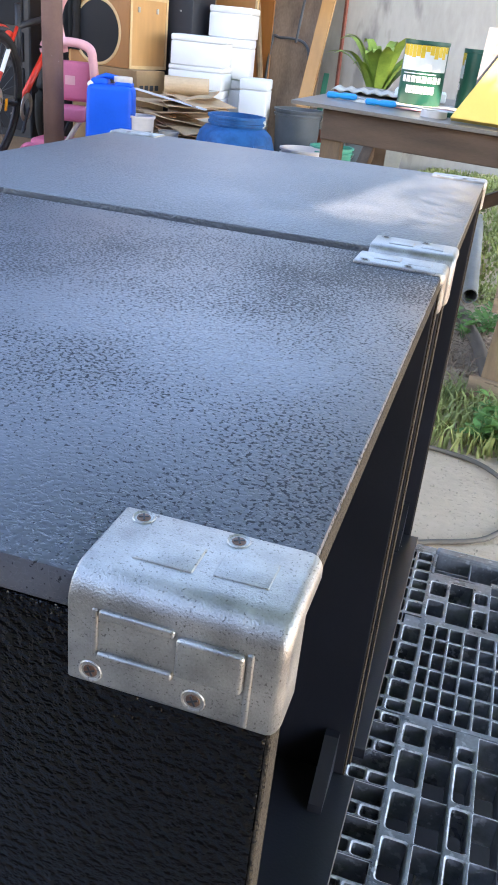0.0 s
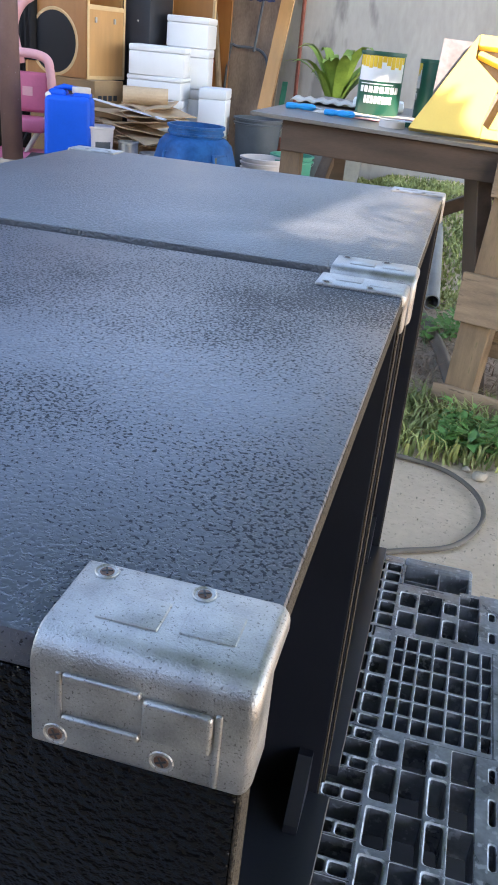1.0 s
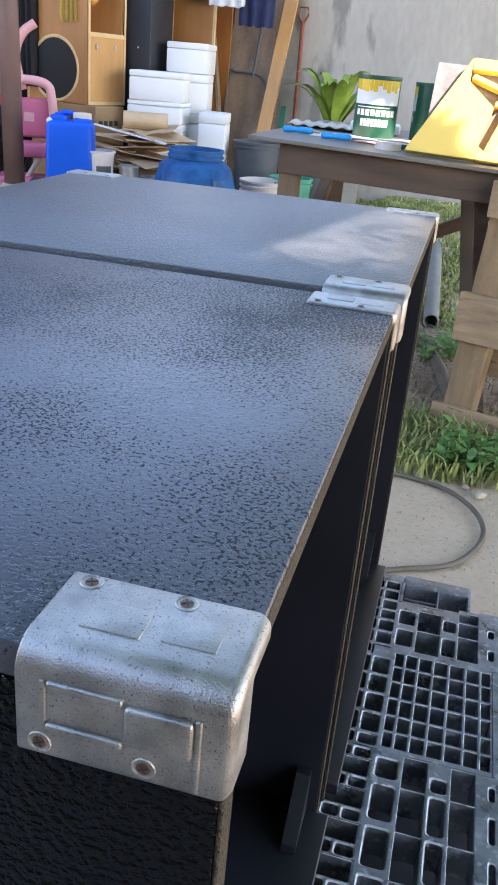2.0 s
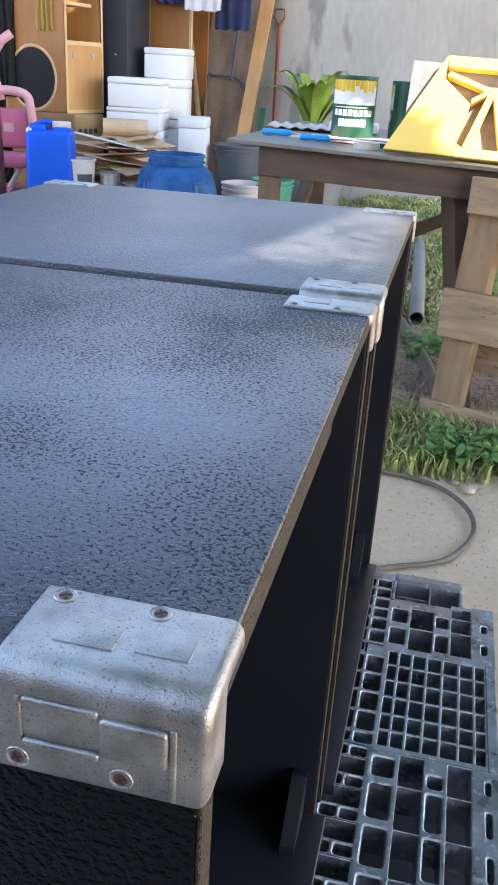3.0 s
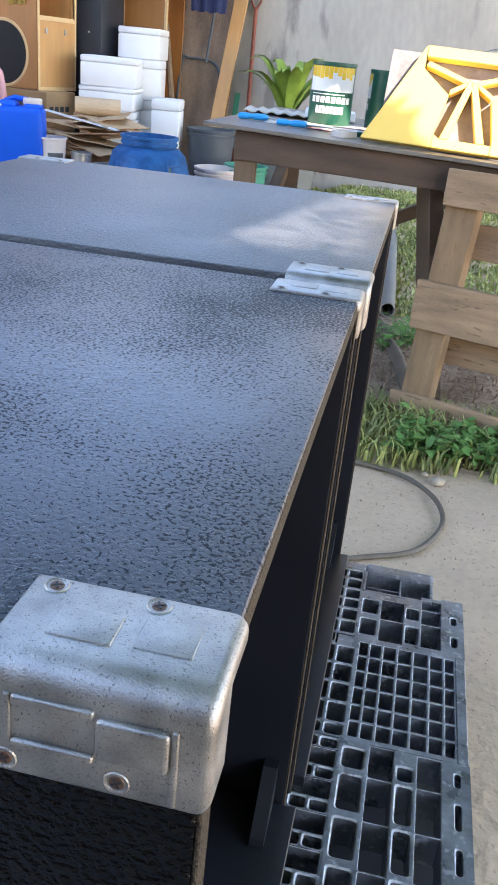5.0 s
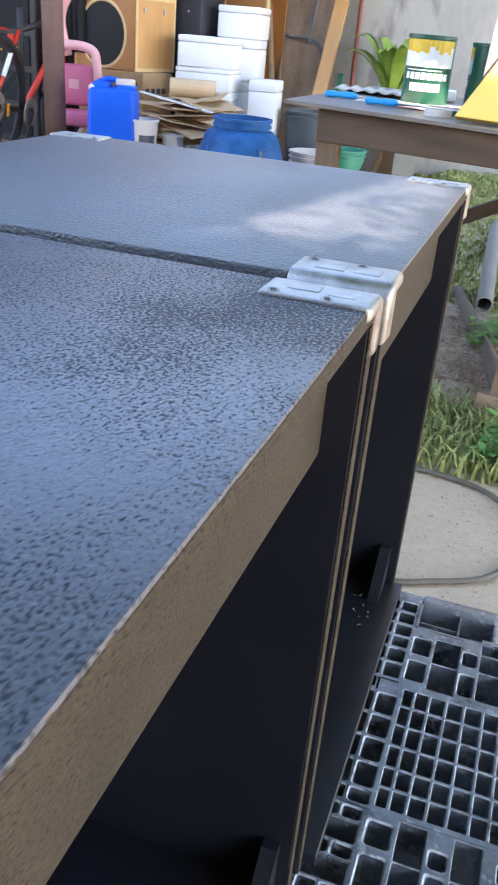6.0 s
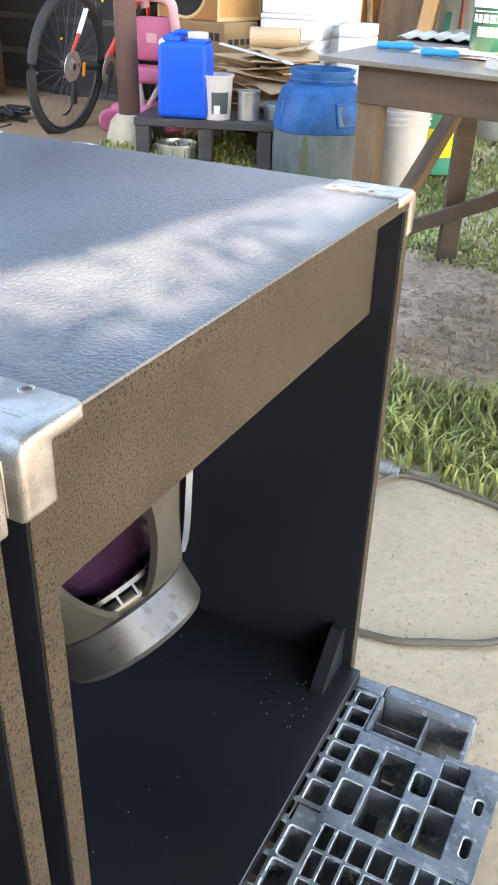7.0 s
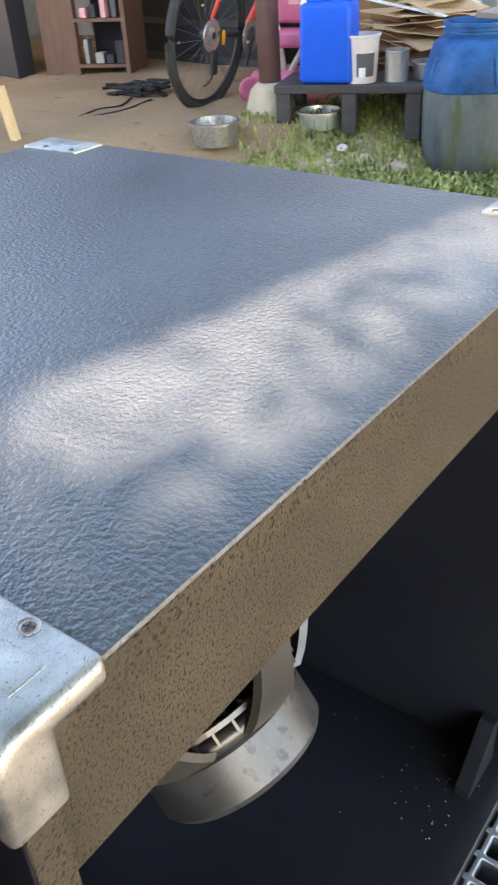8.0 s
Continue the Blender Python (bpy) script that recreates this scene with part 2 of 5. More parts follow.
CHROME = mat("bright_metal", (0.65, 0.65, 0.65), 0.3, metal=0.9, var=0.15, scale=20, fine=200, bump=0.05)
TIN = mat("dull_tin", (0.42, 0.41, 0.39), 0.45, metal=0.6, var=0.25, scale=12, fine=120, bump=0.1)
BUCKET = mat("white_pail_plastic", (0.62, 0.55, 0.52), 0.5, var=0.12, scale=6, fine=80, bump=0.08)
GREENPAIL = mat("green_pail_plastic", (0.05, 0.26, 0.17), 0.45, var=0.2, scale=6, fine=80, bump=0.05)
LEMON = mat("lemon_label", (0.80, 0.66, 0.015), 0.5, var=0.05, scale=6, fine=80, bump=0.03)
GREYPOT = mat("grey_plastic_pot", (0.075, 0.085, 0.095), 0.6, var=0.25, scale=8, fine=80, bump=0.1)
FERN = mat("fern_fronds", (0.13, 0.24, 0.03), 0.45, var=0.35, scale=8, fine=60, bump=0.1, tint=(0.22, 0.31, 0.05))
CYAN = mat("blue_tool_handle", (0.01, 0.30, 0.72), 0.4, var=0.08, scale=20, fine=100, bump=0.03)
CLOTH_N = mat("navy_cloth", (0.018, 0.025, 0.075), 0.9, var=0.3, scale=12, fine=300, bump=0.3)
CLOTH_W = mat("white_cloth", (0.65, 0.64, 0.66), 0.9, var=0.1, scale=12, fine=300, bump=0.3)
CLOTH_Y = mat("mustard_cloth", (0.48, 0.32, 0.09), 0.9, var=0.2, scale=12, fine=300, bump=0.3)
PVC = mat("grey_pipe", (0.21, 0.21, 0.20), 0.6, var=0.25, scale=8, fine=80, bump=0.1)
DARKCLOTH = mat("black_cloth", (0.012, 0.012, 0.014), 0.9, var=0.3, scale=12, fine=300, bump=0.3)
FLOOR = mat("brown_earth_floor", (0.25, 0.165, 0.092), 0.95, var=0.3, scale=2.2, fine=40, bump=0.6, dist=0.008, spots=0.36, spot_scale=9, spot_color=(0.16, 0.105, 0.06))
BARK = mat("bark", (0.12, 0.09, 0.06), 0.9, var=0.3, scale=12, fine=60, bump=0.6)


# ---- building helpers ----
def link(name, bm, material, parent=None, label="", smooth=False, m=None):
    me = bpy.data.meshes.new(name)
    bm.to_mesh(me)
    bm.free()
    for one in material if isinstance(material, (list, tuple)) else (material,):
        me.materials.append(one)
    if smooth:
        me.polygons.foreach_set("use_smooth", [True] * len(me.polygons))
    ob = new(name, me)
    if m is not None:
        ob.matrix_basis = m
    if parent is not None:
        ob.parent = parent
    if label:
        ob["label"] = label
    return ob


def part(name, bm, material, parent, label="", smooth=False, m=None):
    return link(name, bm, material, parent, label, smooth, m)


def thing(name, label, category, m=None, group="", kind=""):
    ob = new(name)
    ob.empty_display_size = 0.05
    if m is not None:
        ob.matrix_basis = m
    return tagged(ob, label, category, group, kind)


def auto(ob, angle=35):
    """Smooth shading with the sharp edges kept."""
    me = ob.data
    bm = bmesh.new()
    bm.from_mesh(me)
    for e in bm.edges:
        e.smooth = len(e.link_faces) == 2 and e.calc_face_angle(0) < radians(angle)
    for f in bm.faces:
        f.smooth = True
    bm.to_mesh(me)
    bm.free()
    return ob


def add_box(bm, x0, x1, y0, y1, z0, z1, bevel=0.0, seg=2, m=None):
    made = bmesh.ops.create_cube(bm, size=1.0)["verts"]
    for v in made:
        v.co = Vector(((x0 + x1) / 2 + v.co.x * (x1 - x0), (y0 + y1) / 2 + v.co.y * (y1 - y0), (z0 + z1) / 2 + v.co.z * (z1 - z0)))
    if bevel:
        edges = list({e for v in made for e in v.link_edges})
        out = bmesh.ops.bevel(bm, geom=edges, offset=bevel, segments=seg, profile=0.5, affect="EDGES")
        made = list({v for f in out["faces"] for v in f.verts} | {v for v in made if v.is_valid})
    if m is not None:
        bmesh.ops.transform(bm, matrix=m, verts=[v for v in made if v.is_valid])
    return made


def box(x0, x1, y0, y1, z0, z1, bevel=0.0, seg=2, m=None):
    bm = bmesh.new()
    add_box(bm, x0, x1, y0, y1, z0, z1, bevel, seg, m)
    return bm


def lathe(profile, n=32, bm=None, m=None, close=False, squash=None):
    """A turned shape from (radius, height) pairs."""
    bm = bm or bmesh.new()
    rings = []
    for r, z in profile:
        ring = []
        for k in range(n):
            a = 2 * math.pi * k / n
            s = squash(a) if squash else 1.0
            ring.append(bm.verts.new((r * s * math.cos(a), r * s * math.sin(a), z)))
        rings.append(ring)
    for a, b in zip(rings, rings[1:]):
        for k in range(n):
            bm.faces.new((a[k], a[(k + 1) % n], b[(k + 1) % n], b[k]))
    if profile[0][0] > 1e-4 and close:
        bm.faces.new(rings[0][::-1])
    if close:
        bm.faces.new(rings[-1])
    if m is not None:
        bmesh.ops.transform(bm, matrix=m, verts=[v for ring in rings for v in ring])
    return bm


def tube(points, radius, n=8, bm=None, closed=False, caps=True):
    """A round bar along points; radius: one number or one for each point."""
    bm = bm or bmesh.new()
    pts = [Vector(p) for p in points]
    radii = radius if isinstance(radius, (list, tuple)) else [radius] * len(pts)
    rings, up = [], Vector((0, 0, 1))
    for k, p in enumerate(pts):
        a = pts[k - 1] if k or closed else p
        b = pts[(k + 1) % len(pts)] if k < len(pts) - 1 or closed else p
        d = (b - a).normalized()
        side = d.cross(up)
        if side.length < 1e-3:
            side = d.cross(Vector((1, 0, 0)))
        side.normalize()
        top = side.cross(d)
        rings.append([bm.verts.new(p + radii[k] * (math.cos(t) * side + math.sin(t) * top)) for t in [2 * math.pi * i / n for i in range(n)]])
    pairs = list(zip(rings, rings[1:])) + ([(rings[-1], rings[0])] if closed else [])
    for a, b in pairs:
        for k in range(n):
            bm.faces.new((a[k], a[(k + 1) % n], b[(k + 1) % n], b[k]))
    if caps and not closed:
        bm.faces.new(rings[0][::-1])
        bm.faces.new(rings[-1])
    return bm


def curve_points(points, steps=8):
    """A smooth line through the points."""
    p = [Vector(q) for q in points]
    p = [2 * p[0] - p[1]] + p + [2 * p[-1] - p[-2]]
    out = []
    for k in range(1, len(p) - 2):
        for s in range(steps):
            t = s / steps
            a, b, c, d = p[k - 1 : k + 3]
            out.append(0.5 * (2 * b + (c - a) * t + (2 * a - 5 * b + 4 * c - d) * t * t + (3 * b - a - 3 * c + d) * t ** 3))
    return out + [p[-2]]


def prism(outline, depth, bm=None, m=None, bevel=0.0):
    """A plate: the outline lies in x and z, and is as deep as told along y."""
    bm = bm or bmesh.new()
    a = [bm.verts.new((x, 0, z)) for x, z in outline]
    b = [bm.verts.new((x, depth, z)) for x, z in outline]
    n = len(a)
    faces = [bm.faces.new(a), bm.faces.new(b[::-1])]
    for k in range(n):
        faces.append(bm.faces.new((a[k], b[k], b[(k + 1) % n], a[(k + 1) % n])))
    bmesh.ops.recalc_face_normals(bm, faces=faces)
    if bevel:
        bmesh.ops.bevel(bm, geom=list({e for f in faces for e in f.edges}), offset=bevel, segments=2, affect="EDGES")
    if m is not None:
        bmesh.ops.transform(bm, matrix=m, verts=bm.verts)
    return bm


def beam(a, b, w, h, material, name, parent, label="", bevel=0.003):
    """A straight squared timber from a to b."""
    a, b = Vector(a), Vector(b)
    d = (b - a).normalized()
    side = Vector((0, 0, 1)).cross(d)
    if side.length < 1e-3:
        side = Vector((1, 0, 0))
    side.normalize()
    up = d.cross(side)
    m = Matrix((side, up, d)).transposed().to_4x4()
    m.translation = a
    return part(name, box(-w / 2, w / 2, -h / 2, h / 2, 0, (b - a).length, bevel, 1), material, parent, label, m=m)


def rise(x, y):
    """The yard's height: level in front, a gentle bank up to the house, and the lawn climbing to the back wall."""
    s = min(max(((y - x) * 0.7071 - 3.95) / 0.65, 0), 1)
    a, b = min(max((y - 4.0) / 1.8, 0), 1), min(max((x + 1.1) / 0.6, 0), 1)
    return max(0.21 * s * s * (3 - 2 * s), 0.27 * a * a * (3 - 2 * a) * b)


# ---- ground and walls ----
def build_ground():
    def axis(lo, hi, far, fine, step):
        a = list(np.arange(lo, hi, fine))
        out = [lo - far, lo - far / 3, lo - far / 10, lo - far / 30]
        return [*out, *a, hi, hi + far / 30, hi + far / 10, hi + far / 3, hi + far]
    xs, ys = axis(-4.8, 2.2, 150, 0.07, 1), axis(-1.6, 6.6, 150, 0.07, 1)
    bm = bmesh.new()
    grid = []
    for y in ys:
        row = []
        for x in xs:
            z = rise(x, y)
            if -5 < x < 2.5 and -2 < y < 7:
                z += 0.010 * noise.noise((x * 2.1, y * 2.1, 0.3)) + 0.005 * noise.noise((x * 9, y * 9, 1.7))
                if y > 2.45:
                    z += 0.018 * abs(noise.noise((x * 6, y * 6, 4.0)))
            row.append(bm.verts.new((x, y, z)))
        grid.append(row)
    for a, b in zip(grid, grid[1:]):
        for k in range(len(xs) - 1):
            bm.faces.new((a[k], a[k + 1], b[k + 1], b[k]))
    return tagged(link("ground", bm, DIRT, smooth=True), "dusty bare earth and worn cement of the yard", "ground", kind="structure")


build_ground()


def covered_floor():
    bm = bmesh.new()
    xs, ys = np.arange(-6.3, -2.0, 0.07), np.arange(2.6, 6.28, 0.07)
    grid = {}
    for i, x in enumerate(xs):
        for j, y in enumerate(ys):
            edge = -2.06 + 0.20 * noise.noise((x * 2, y * 2, 5)) - max(0, 4.0 - y) * 0.55
            if x < edge:
                z = rise(x, y) + 0.010 * noise.noise((x * 2.1, y * 2.1, 0.3)) + 0.005 * noise.noise((x * 9, y * 9, 1.7)) + 0.018 * abs(noise.noise((x * 6, y * 6, 4.0)))
                grid[i, j] = bm.verts.new((x, y, z + 0.006))
    for i, j in grid:
        q = [(i, j), (i + 1, j), (i + 1, j + 1), (i, j + 1)]
        if all(k in grid for k in q):
            bm.faces.new([grid[k] for k in q])
    tagged(link("floor", bm, FLOOR, smooth=True), "trodden brown earth floor under the roof", "floor", kind="structure")


covered_floor()


def bare_soil():
    """Trodden soil under and in front of the work table, coloured as if partly sunlit."""
    bm = bmesh.new()
    xs, ys = np.arange(-1.4, 1.6, 0.05), np.arange(2.2, 4.1, 0.05)
    grid = {}
    for i, x in enumerate(xs):
        for j, y in enumerate(ys):
            if 2.40 + 0.12 * noise.noise((x * 3, 2, 5)) < y < 3.82 + 0.3 * noise.noise((x * 2, 9, 5)) and x > -1.15 + 0.4 * noise.noise((1, y * 3, 5)):
                z = rise(x, y) + 0.010 * noise.noise((x * 2.1, y * 2.1, 0.3)) + 0.005 * noise.noise((x * 9, y * 9, 1.7)) + 0.018 * abs(noise.noise((x * 6, y * 6, 4.0)))
                grid[i, j] = bm.verts.new((x, y, z + 0.008))
    for i, j in grid:
        q = [(i, j), (i + 1, j), (i + 1, j + 1), (i, j + 1)]
        if all(k in grid for k in q):
            bm.faces.new([grid[k] for k in q])
    tagged(link("ground_soil", bm, SOIL_LIT, smooth=True), "crumbly brown soil under the work table, lightened as if partly sunlit", "ground", kind="structure")


bare_soil()

back_wall = link("wall_back", box(-6.5, 6.0, 6.30, 6.45, -0.1, 2.6), CONCRETE)
tagged(back_wall, "grey stained concrete boundary wall with dark mould", "wall", kind="structure")
# Unseen wall, added to cut light and bright reflections on the near faces.
rear_light_block = link("wall_rear_unseen", box(-6.5, 3.0, -2.6, -2.45, -0.1, 2.8), BROWN)
tagged(rear_light_block, "unseen dark wall added behind to keep light off the near cabinet", "wall", kind="structure")
house_wall = link("wall_house", box(-6.5, -6.38, 2.0, 6.3, 0.0, 2.7), CONCRETE)
tagged(house_wall, "pale plastered house wall beside the covered floor", "wall", kind="structure")
# Out of view: the post implies a roof; its reach is set for shade.
porch_roof = link("ceiling", box(-6.6, -2.36, 3.5, 6.5, 2.60, 2.66), SHEET)
tagged(porch_roof, "brown sheet roof over the covered floor", "ceiling", kind="structure")


# ---- loudspeaker cabinets ----
T = 0.018
TOP = 0.870


def corner_guard(parent, sx, sy, ox, oy, oz):
    """Cast corner: an L of metal wrapped over the top edge, with pressed panels and four screws. sx, sy mirror it."""
    bm = bmesh.new()
    x0, x1 = -0.0838, 0.0040
    arm = 0.0225 if sy > 0 else 0.0120
    prof = [(-0.0048, 0.0028), (0.0490, 0.0028), (0.0490, -0.0100), (arm, -0.0100), (arm, -0.0475), (-0.0048, -0.0475)]
    a = [bm.verts.new((x0, y, z)) for y, z in prof]
    b = [bm.verts.new((x1, y, z)) for y, z in prof]
    faces = [bm.faces.new(a[::-1]), bm.faces.new(b)]
    for k in range(6):
        faces.append(bm.faces.new((a[k], a[(k + 1) % 6], b[(k + 1) % 6], b[k])))
    bmesh.ops.recalc_face_normals(bm, faces=faces)
    long_edge = [e for e in bm.edges if all(v.co.y < 0 and v.co.z > 0 for v in e.verts)]
    bmesh.ops.bevel(bm, geom=long_edge, offset=0.0135, segments=7, profile=0.5, affect="EDGES")
    foot = [e for e in bm.edges if all(v.co.z < -0.047 and v.co.x > 0.003 for v in e.verts)]
    front = [e for e in bm.edges if all(v.co.x > 0.0035 for v in e.verts) and e not in foot]
    bmesh.ops.bevel(bm, geom=front + foot, offset=0.0050, segments=4, profile=0.5, affect="EDGES")
    tip = [e for e in bm.edges if e.is_manifold and e.calc_face_angle(0) > 0.6 and all(v.co.y > 0.0475 and v.co.x > -0.002 for v in e.verts)]
    bmesh.ops.bevel(bm, geom=tip, offset=0.0022, segments=3, profile=0.5, affect="EDGES", clamp_overlap=True)
    rest = [e for e in bm.edges if e.is_manifold and e.calc_face_angle(0) > 0.6]
    bmesh.ops.bevel(bm, geom=rest, offset=0.0014, segments=2, profile=0.5, affect="EDGES", clamp_overlap=True)
    m = pose(ox, oy, oz) @ Matrix.Diagonal((sx, sy, 1, 1))
    flip = sx * sy < 0

    def sub(name, shape, material, under, label=""):
        bmesh.ops.transform(shape, matrix=m, verts=shape.verts)
        if flip:
            bmesh.ops.reverse_faces(shape, faces=shape.faces)
        return part(name, shape, material, under, label)
    body = auto(sub("corner_guard", bm, ALU, parent, "scuffed cast aluminium corner protector"), 50)
    # low pressed relief: two fields on top, a block, lips and ribs on the face
    for name, q, bevel in (
        ("raised_panel", (-0.0665, -0.0410, 0.0140, 0.0320, 0.0020, 0.0036), 0.0008),
        ("raised_panel", (-0.0335, -0.0110, 0.0160, 0.0340, 0.0020, 0.0033), 0.0006),
        ("raised_panel", (-0.0385, -0.0115, -0.0078, -0.0040, -0.0300, -0.0115), 0.0022),
        ("lip", (-0.0700, -0.0390, -0.0066, -0.0040, -0.0140, -0.0095), 0.0015),
        ("rib", (-0.0705, -0.0390, -0.0070, -0.0040, -0.0335, -0.0295), 0.0015),
        ("rib", (-0.0112, -0.0085, -0.0060, -0.0040, -0.0460, -0.0110), 0.0010),
        ("rib", (-0.0730, -0.0705, -0.0057, -0.0040, -0.0330, -0.0100), 0.0008),
    ):
        shape = bmesh.new()
        add_box(shape, *q, bevel, 3)
        auto(sub(name, shape, ALU, body))
    for x, y, z, down in ((-0.0735, 0.043, 0.0028, 0), (-0.0315, 0.043, 0.0028, 0), (-0.0735, -0.0048, -0.0410, 1), (-0.0305, -0.0048, -0.0405, 1)):
        turn = pose(x, y, z, 90 if down else 0, 0, 0)
        ring = lathe([(0.0052, 0.0001), (0.0047, 0.0006), (0.0040, 0.0002), (0.0034, -0.0009)], 16, m=turn)
        sub("countersink", ring, ALU, body)
        head = lathe([(0.0034, -0.0005), (0.0028, 0.0003), (0.0008, 0.0005)], 14, m=turn, close=True)
        sub("screw", head, SCREW, body)
        # Slot is a raised cross whose dark colour stands for the recess's shade.
        cross = bmesh.new()
        add_box(cross, -0.0023, 0.0023, -0.0004, 0.0004, 0.0002, 0.0007, m=turn @ pose(0, 0, 0, 0, 0, 25))
        add_box(cross, -0.0004, 0.0004, -0.0023, 0.0023, 0.0002, 0.0007, m=turn @ pose(0, 0, 0, 0, 0, 25))
        sub("screw_slot", cross, DARKBOX, body)


def rough_edge(parent, a, b, seed):
    """A scuffed board edge: small irregular chips along a line of the cabinet."""
    rng = random.Random(seed)
    a, b = Vector(a), Vector(b)
    n = int((b - a).length / 0.0042)
    bm = bmesh.new()
    for k in range(n):
        if rng.random() < 0.30:
            continue
        p = a.lerp(b, (k + rng.random()) / n)
        s = rng.uniform(0.0008, 0.0026)
        add_box(bm, p.x - 0.0016, p.x + 0.0004, p.y - s, p.y + s, p.z - s * 1.3 - 0.005, p.z + rng.uniform(-0.0042, -0.0018), 0.0005, 1)
    return tagged(part("chipped_edge", bm, RAW, parent), "scuffed board edge with paint rubbed off", kind="stuff")


def loudspeaker(y0, y1, x_front, depth, TOP, label, top_paint, side_paint, seed, driver, guards):
    """An open-mouthed folded-horn cabinet lying with its mouth to +x."""
    cab = thing("loudspeaker_cabinet", label, "loudspeaker", group="two bass cabinets")
    zb = 0.176
    x0, x1 = x_front - depth, x_front
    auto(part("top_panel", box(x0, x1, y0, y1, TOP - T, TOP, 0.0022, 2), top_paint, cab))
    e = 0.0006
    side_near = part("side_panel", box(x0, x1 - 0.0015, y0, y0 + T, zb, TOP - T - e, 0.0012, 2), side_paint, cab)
    side_far = part("side_panel", box(x0, x1 - 0.0015, y1 - T, y1, zb, TOP - T - e, 0.0012, 2), BLACK_IN_SHADED, cab)
    part("bottom_panel", box(x0, x1 + 0.016, y0 + T, y1 - T, zb, zb + T, 0.001, 1), BLACK_IN_SHADED, cab)
    part("back_panel", box(x0, x0 + T, y0 + T, y1 - T, zb + T, TOP - T), BLACK_IN_SHADED, cab)
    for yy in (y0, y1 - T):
        part("panel_edge", box(x1 - 0.0015, x1 + 0.0006, yy + 0.0006, yy + T - 0.0006, zb + 0.001, TOP - T - 0.002, 0.0006, 1), TAUPE, cab, "taupe-brown cut edge of the board, warm bounce in its colour")
    part("panel_edge", box(x1 - 0.001, x1 + 0.0006, y0 + 0.003, y1 - 0.003, TOP - T + 0.001, TOP - 0.0026, 0.0006, 1), TAUPE, cab, "taupe-brown cut edge of the board, warm bounce in its colour")
    part("lintel", box(x1 - 0.028 - T, x1 - 0.028, y0 + T, y1 - T, 0.733, TOP - T, 0.001, 1), TAUPE, cab, "taupe-brown front rail under the top, warm bounce in its colour")
    part("baffle", box(-0.40, 0.0, y0 + T, y1 - T, 0, T, m=pose(x1 - 0.05, 0, TOP - 0.12, 0, -37, 0)), BLACK_IN_SHADED, cab)
    part("horn_panel", box(0, T, y0 + T, y1 - T, 0, 0.62, m=pose(x1 - 0.46, 0, zb + T, 0, 8, 0)), BLACK_IN_SHADED, cab)
    for yy, turn, x in ((y1 - T, -90, x1 - 0.032), (y0 + T, 90, x1 - 0.014)):
        g = prism([(0, 0), (0.074, 0), (0.071, 0.010), (0.012, 0.070), (0, 0.070)], T, m=pose(x, yy, zb + T, 0, 0, turn))
        part("corner_block", g, BLACK_IN_SHADED, cab)
    rough_edge(cab, (x1, y0 + 0.055, TOP), (x1, y1 - 0.055, TOP), seed)
    for sx, sy in guards:
        corner_guard(cab, sx, sy, x1 if sx > 0 else x0, y0 if sy > 0 else y1, TOP)
    if driver:
        m = pose(*driver) @ pose(0, 0, 0, 0, 180 - 37, 0) @ Matrix.Scale(0.78, 4)
        d = part("driver", lathe([(0.001, 0.020), (0.030, 0.020), (0.036, 0.028), (0.100, 0.028), (0.106, 0.020), (0.106, -0.030), (0.103, -0.034), (0.094, -0.034)], 56, m=None, close=False), STEEL, cab, "bare steel magnet of a bass driver", m=m)
        auto(d, 22)
        part("basket_ring", lathe([(0.094, -0.032), (0.108, -0.036), (0.112, -0.046), (0.108, -0.054), (0.090, -0.054), (0.088, -0.034)], 56), BASKET, d, smooth=True)
        part("cone", lathe([(0.060, -0.050), (0.095, -0.085), (0.165, -0.150), (0.205, -0.165)], 56), CONE, d, "glossy dark red cone", smooth=True)
        part("basket_rim", lathe([(0.200, -0.168), (0.226, -0.168), (0.226, -0.176), (0.200, -0.176)], 56), BASKET, d)
        for k in range(6):
            a = 2 * math.pi * (k + 0.02) / 6
            bm = bmesh.new()
            ring = []
            for j in range(11):
                u = j / 10
                r, z, w = 0.104 + 0.102 * u ** 0.85, -0.040 - 0.130 * u ** 1.1, 0.040 - 0.014 * math.sin(math.pi * u)
                ring.append([bm.verts.new(q) for q in ((r - 0.004, -w, z), (r + 0.006, -w * 0.94, z + 0.003), (r + 0.012, 0, z + 0.005), (r + 0.006, w * 0.94, z + 0.003), (r - 0.004, w, z))])
            for p, q in zip(ring, ring[1:]):
                for j in range(5):
                    bm.faces.new((p[j], p[(j + 1) % 5], q[(j + 1) % 5], q[j]))
            bm.faces.new(ring[0][::-1])
            bm.faces.new(ring[-1])
            bmesh.ops.transform(bm, matrix=Matrix.Rotation(a, 4, "Z"), verts=bm.verts)
            auto(part("basket_arm", bm, BASKET, d), 40)
        for k in range(30):
            a = 2 * math.pi * k / 30
            bm = box(0.090, 0.116, -0.0016, 0.0016, -0.066, -0.046, m=Matrix.Rotation(a, 4, "Z"))
            part("vent_fin", bm, BASKET, d)
        part("vent_ring", lathe([(0.112, -0.062), (0.118, -0.062), (0.118, -0.068), (0.112, -0.068), (0.112, -0.062)], 56), BASKET, d)
    return cab


loudspeaker(0.0, 0.605, 0.0, 0.650, 0.870, "black textured plywood bass cabinet with worn brown edges", BLACK_TOP_SKYLIT, BLACK_SIDE_SHADED, 3, None, ((1, 1), (1, -1)))
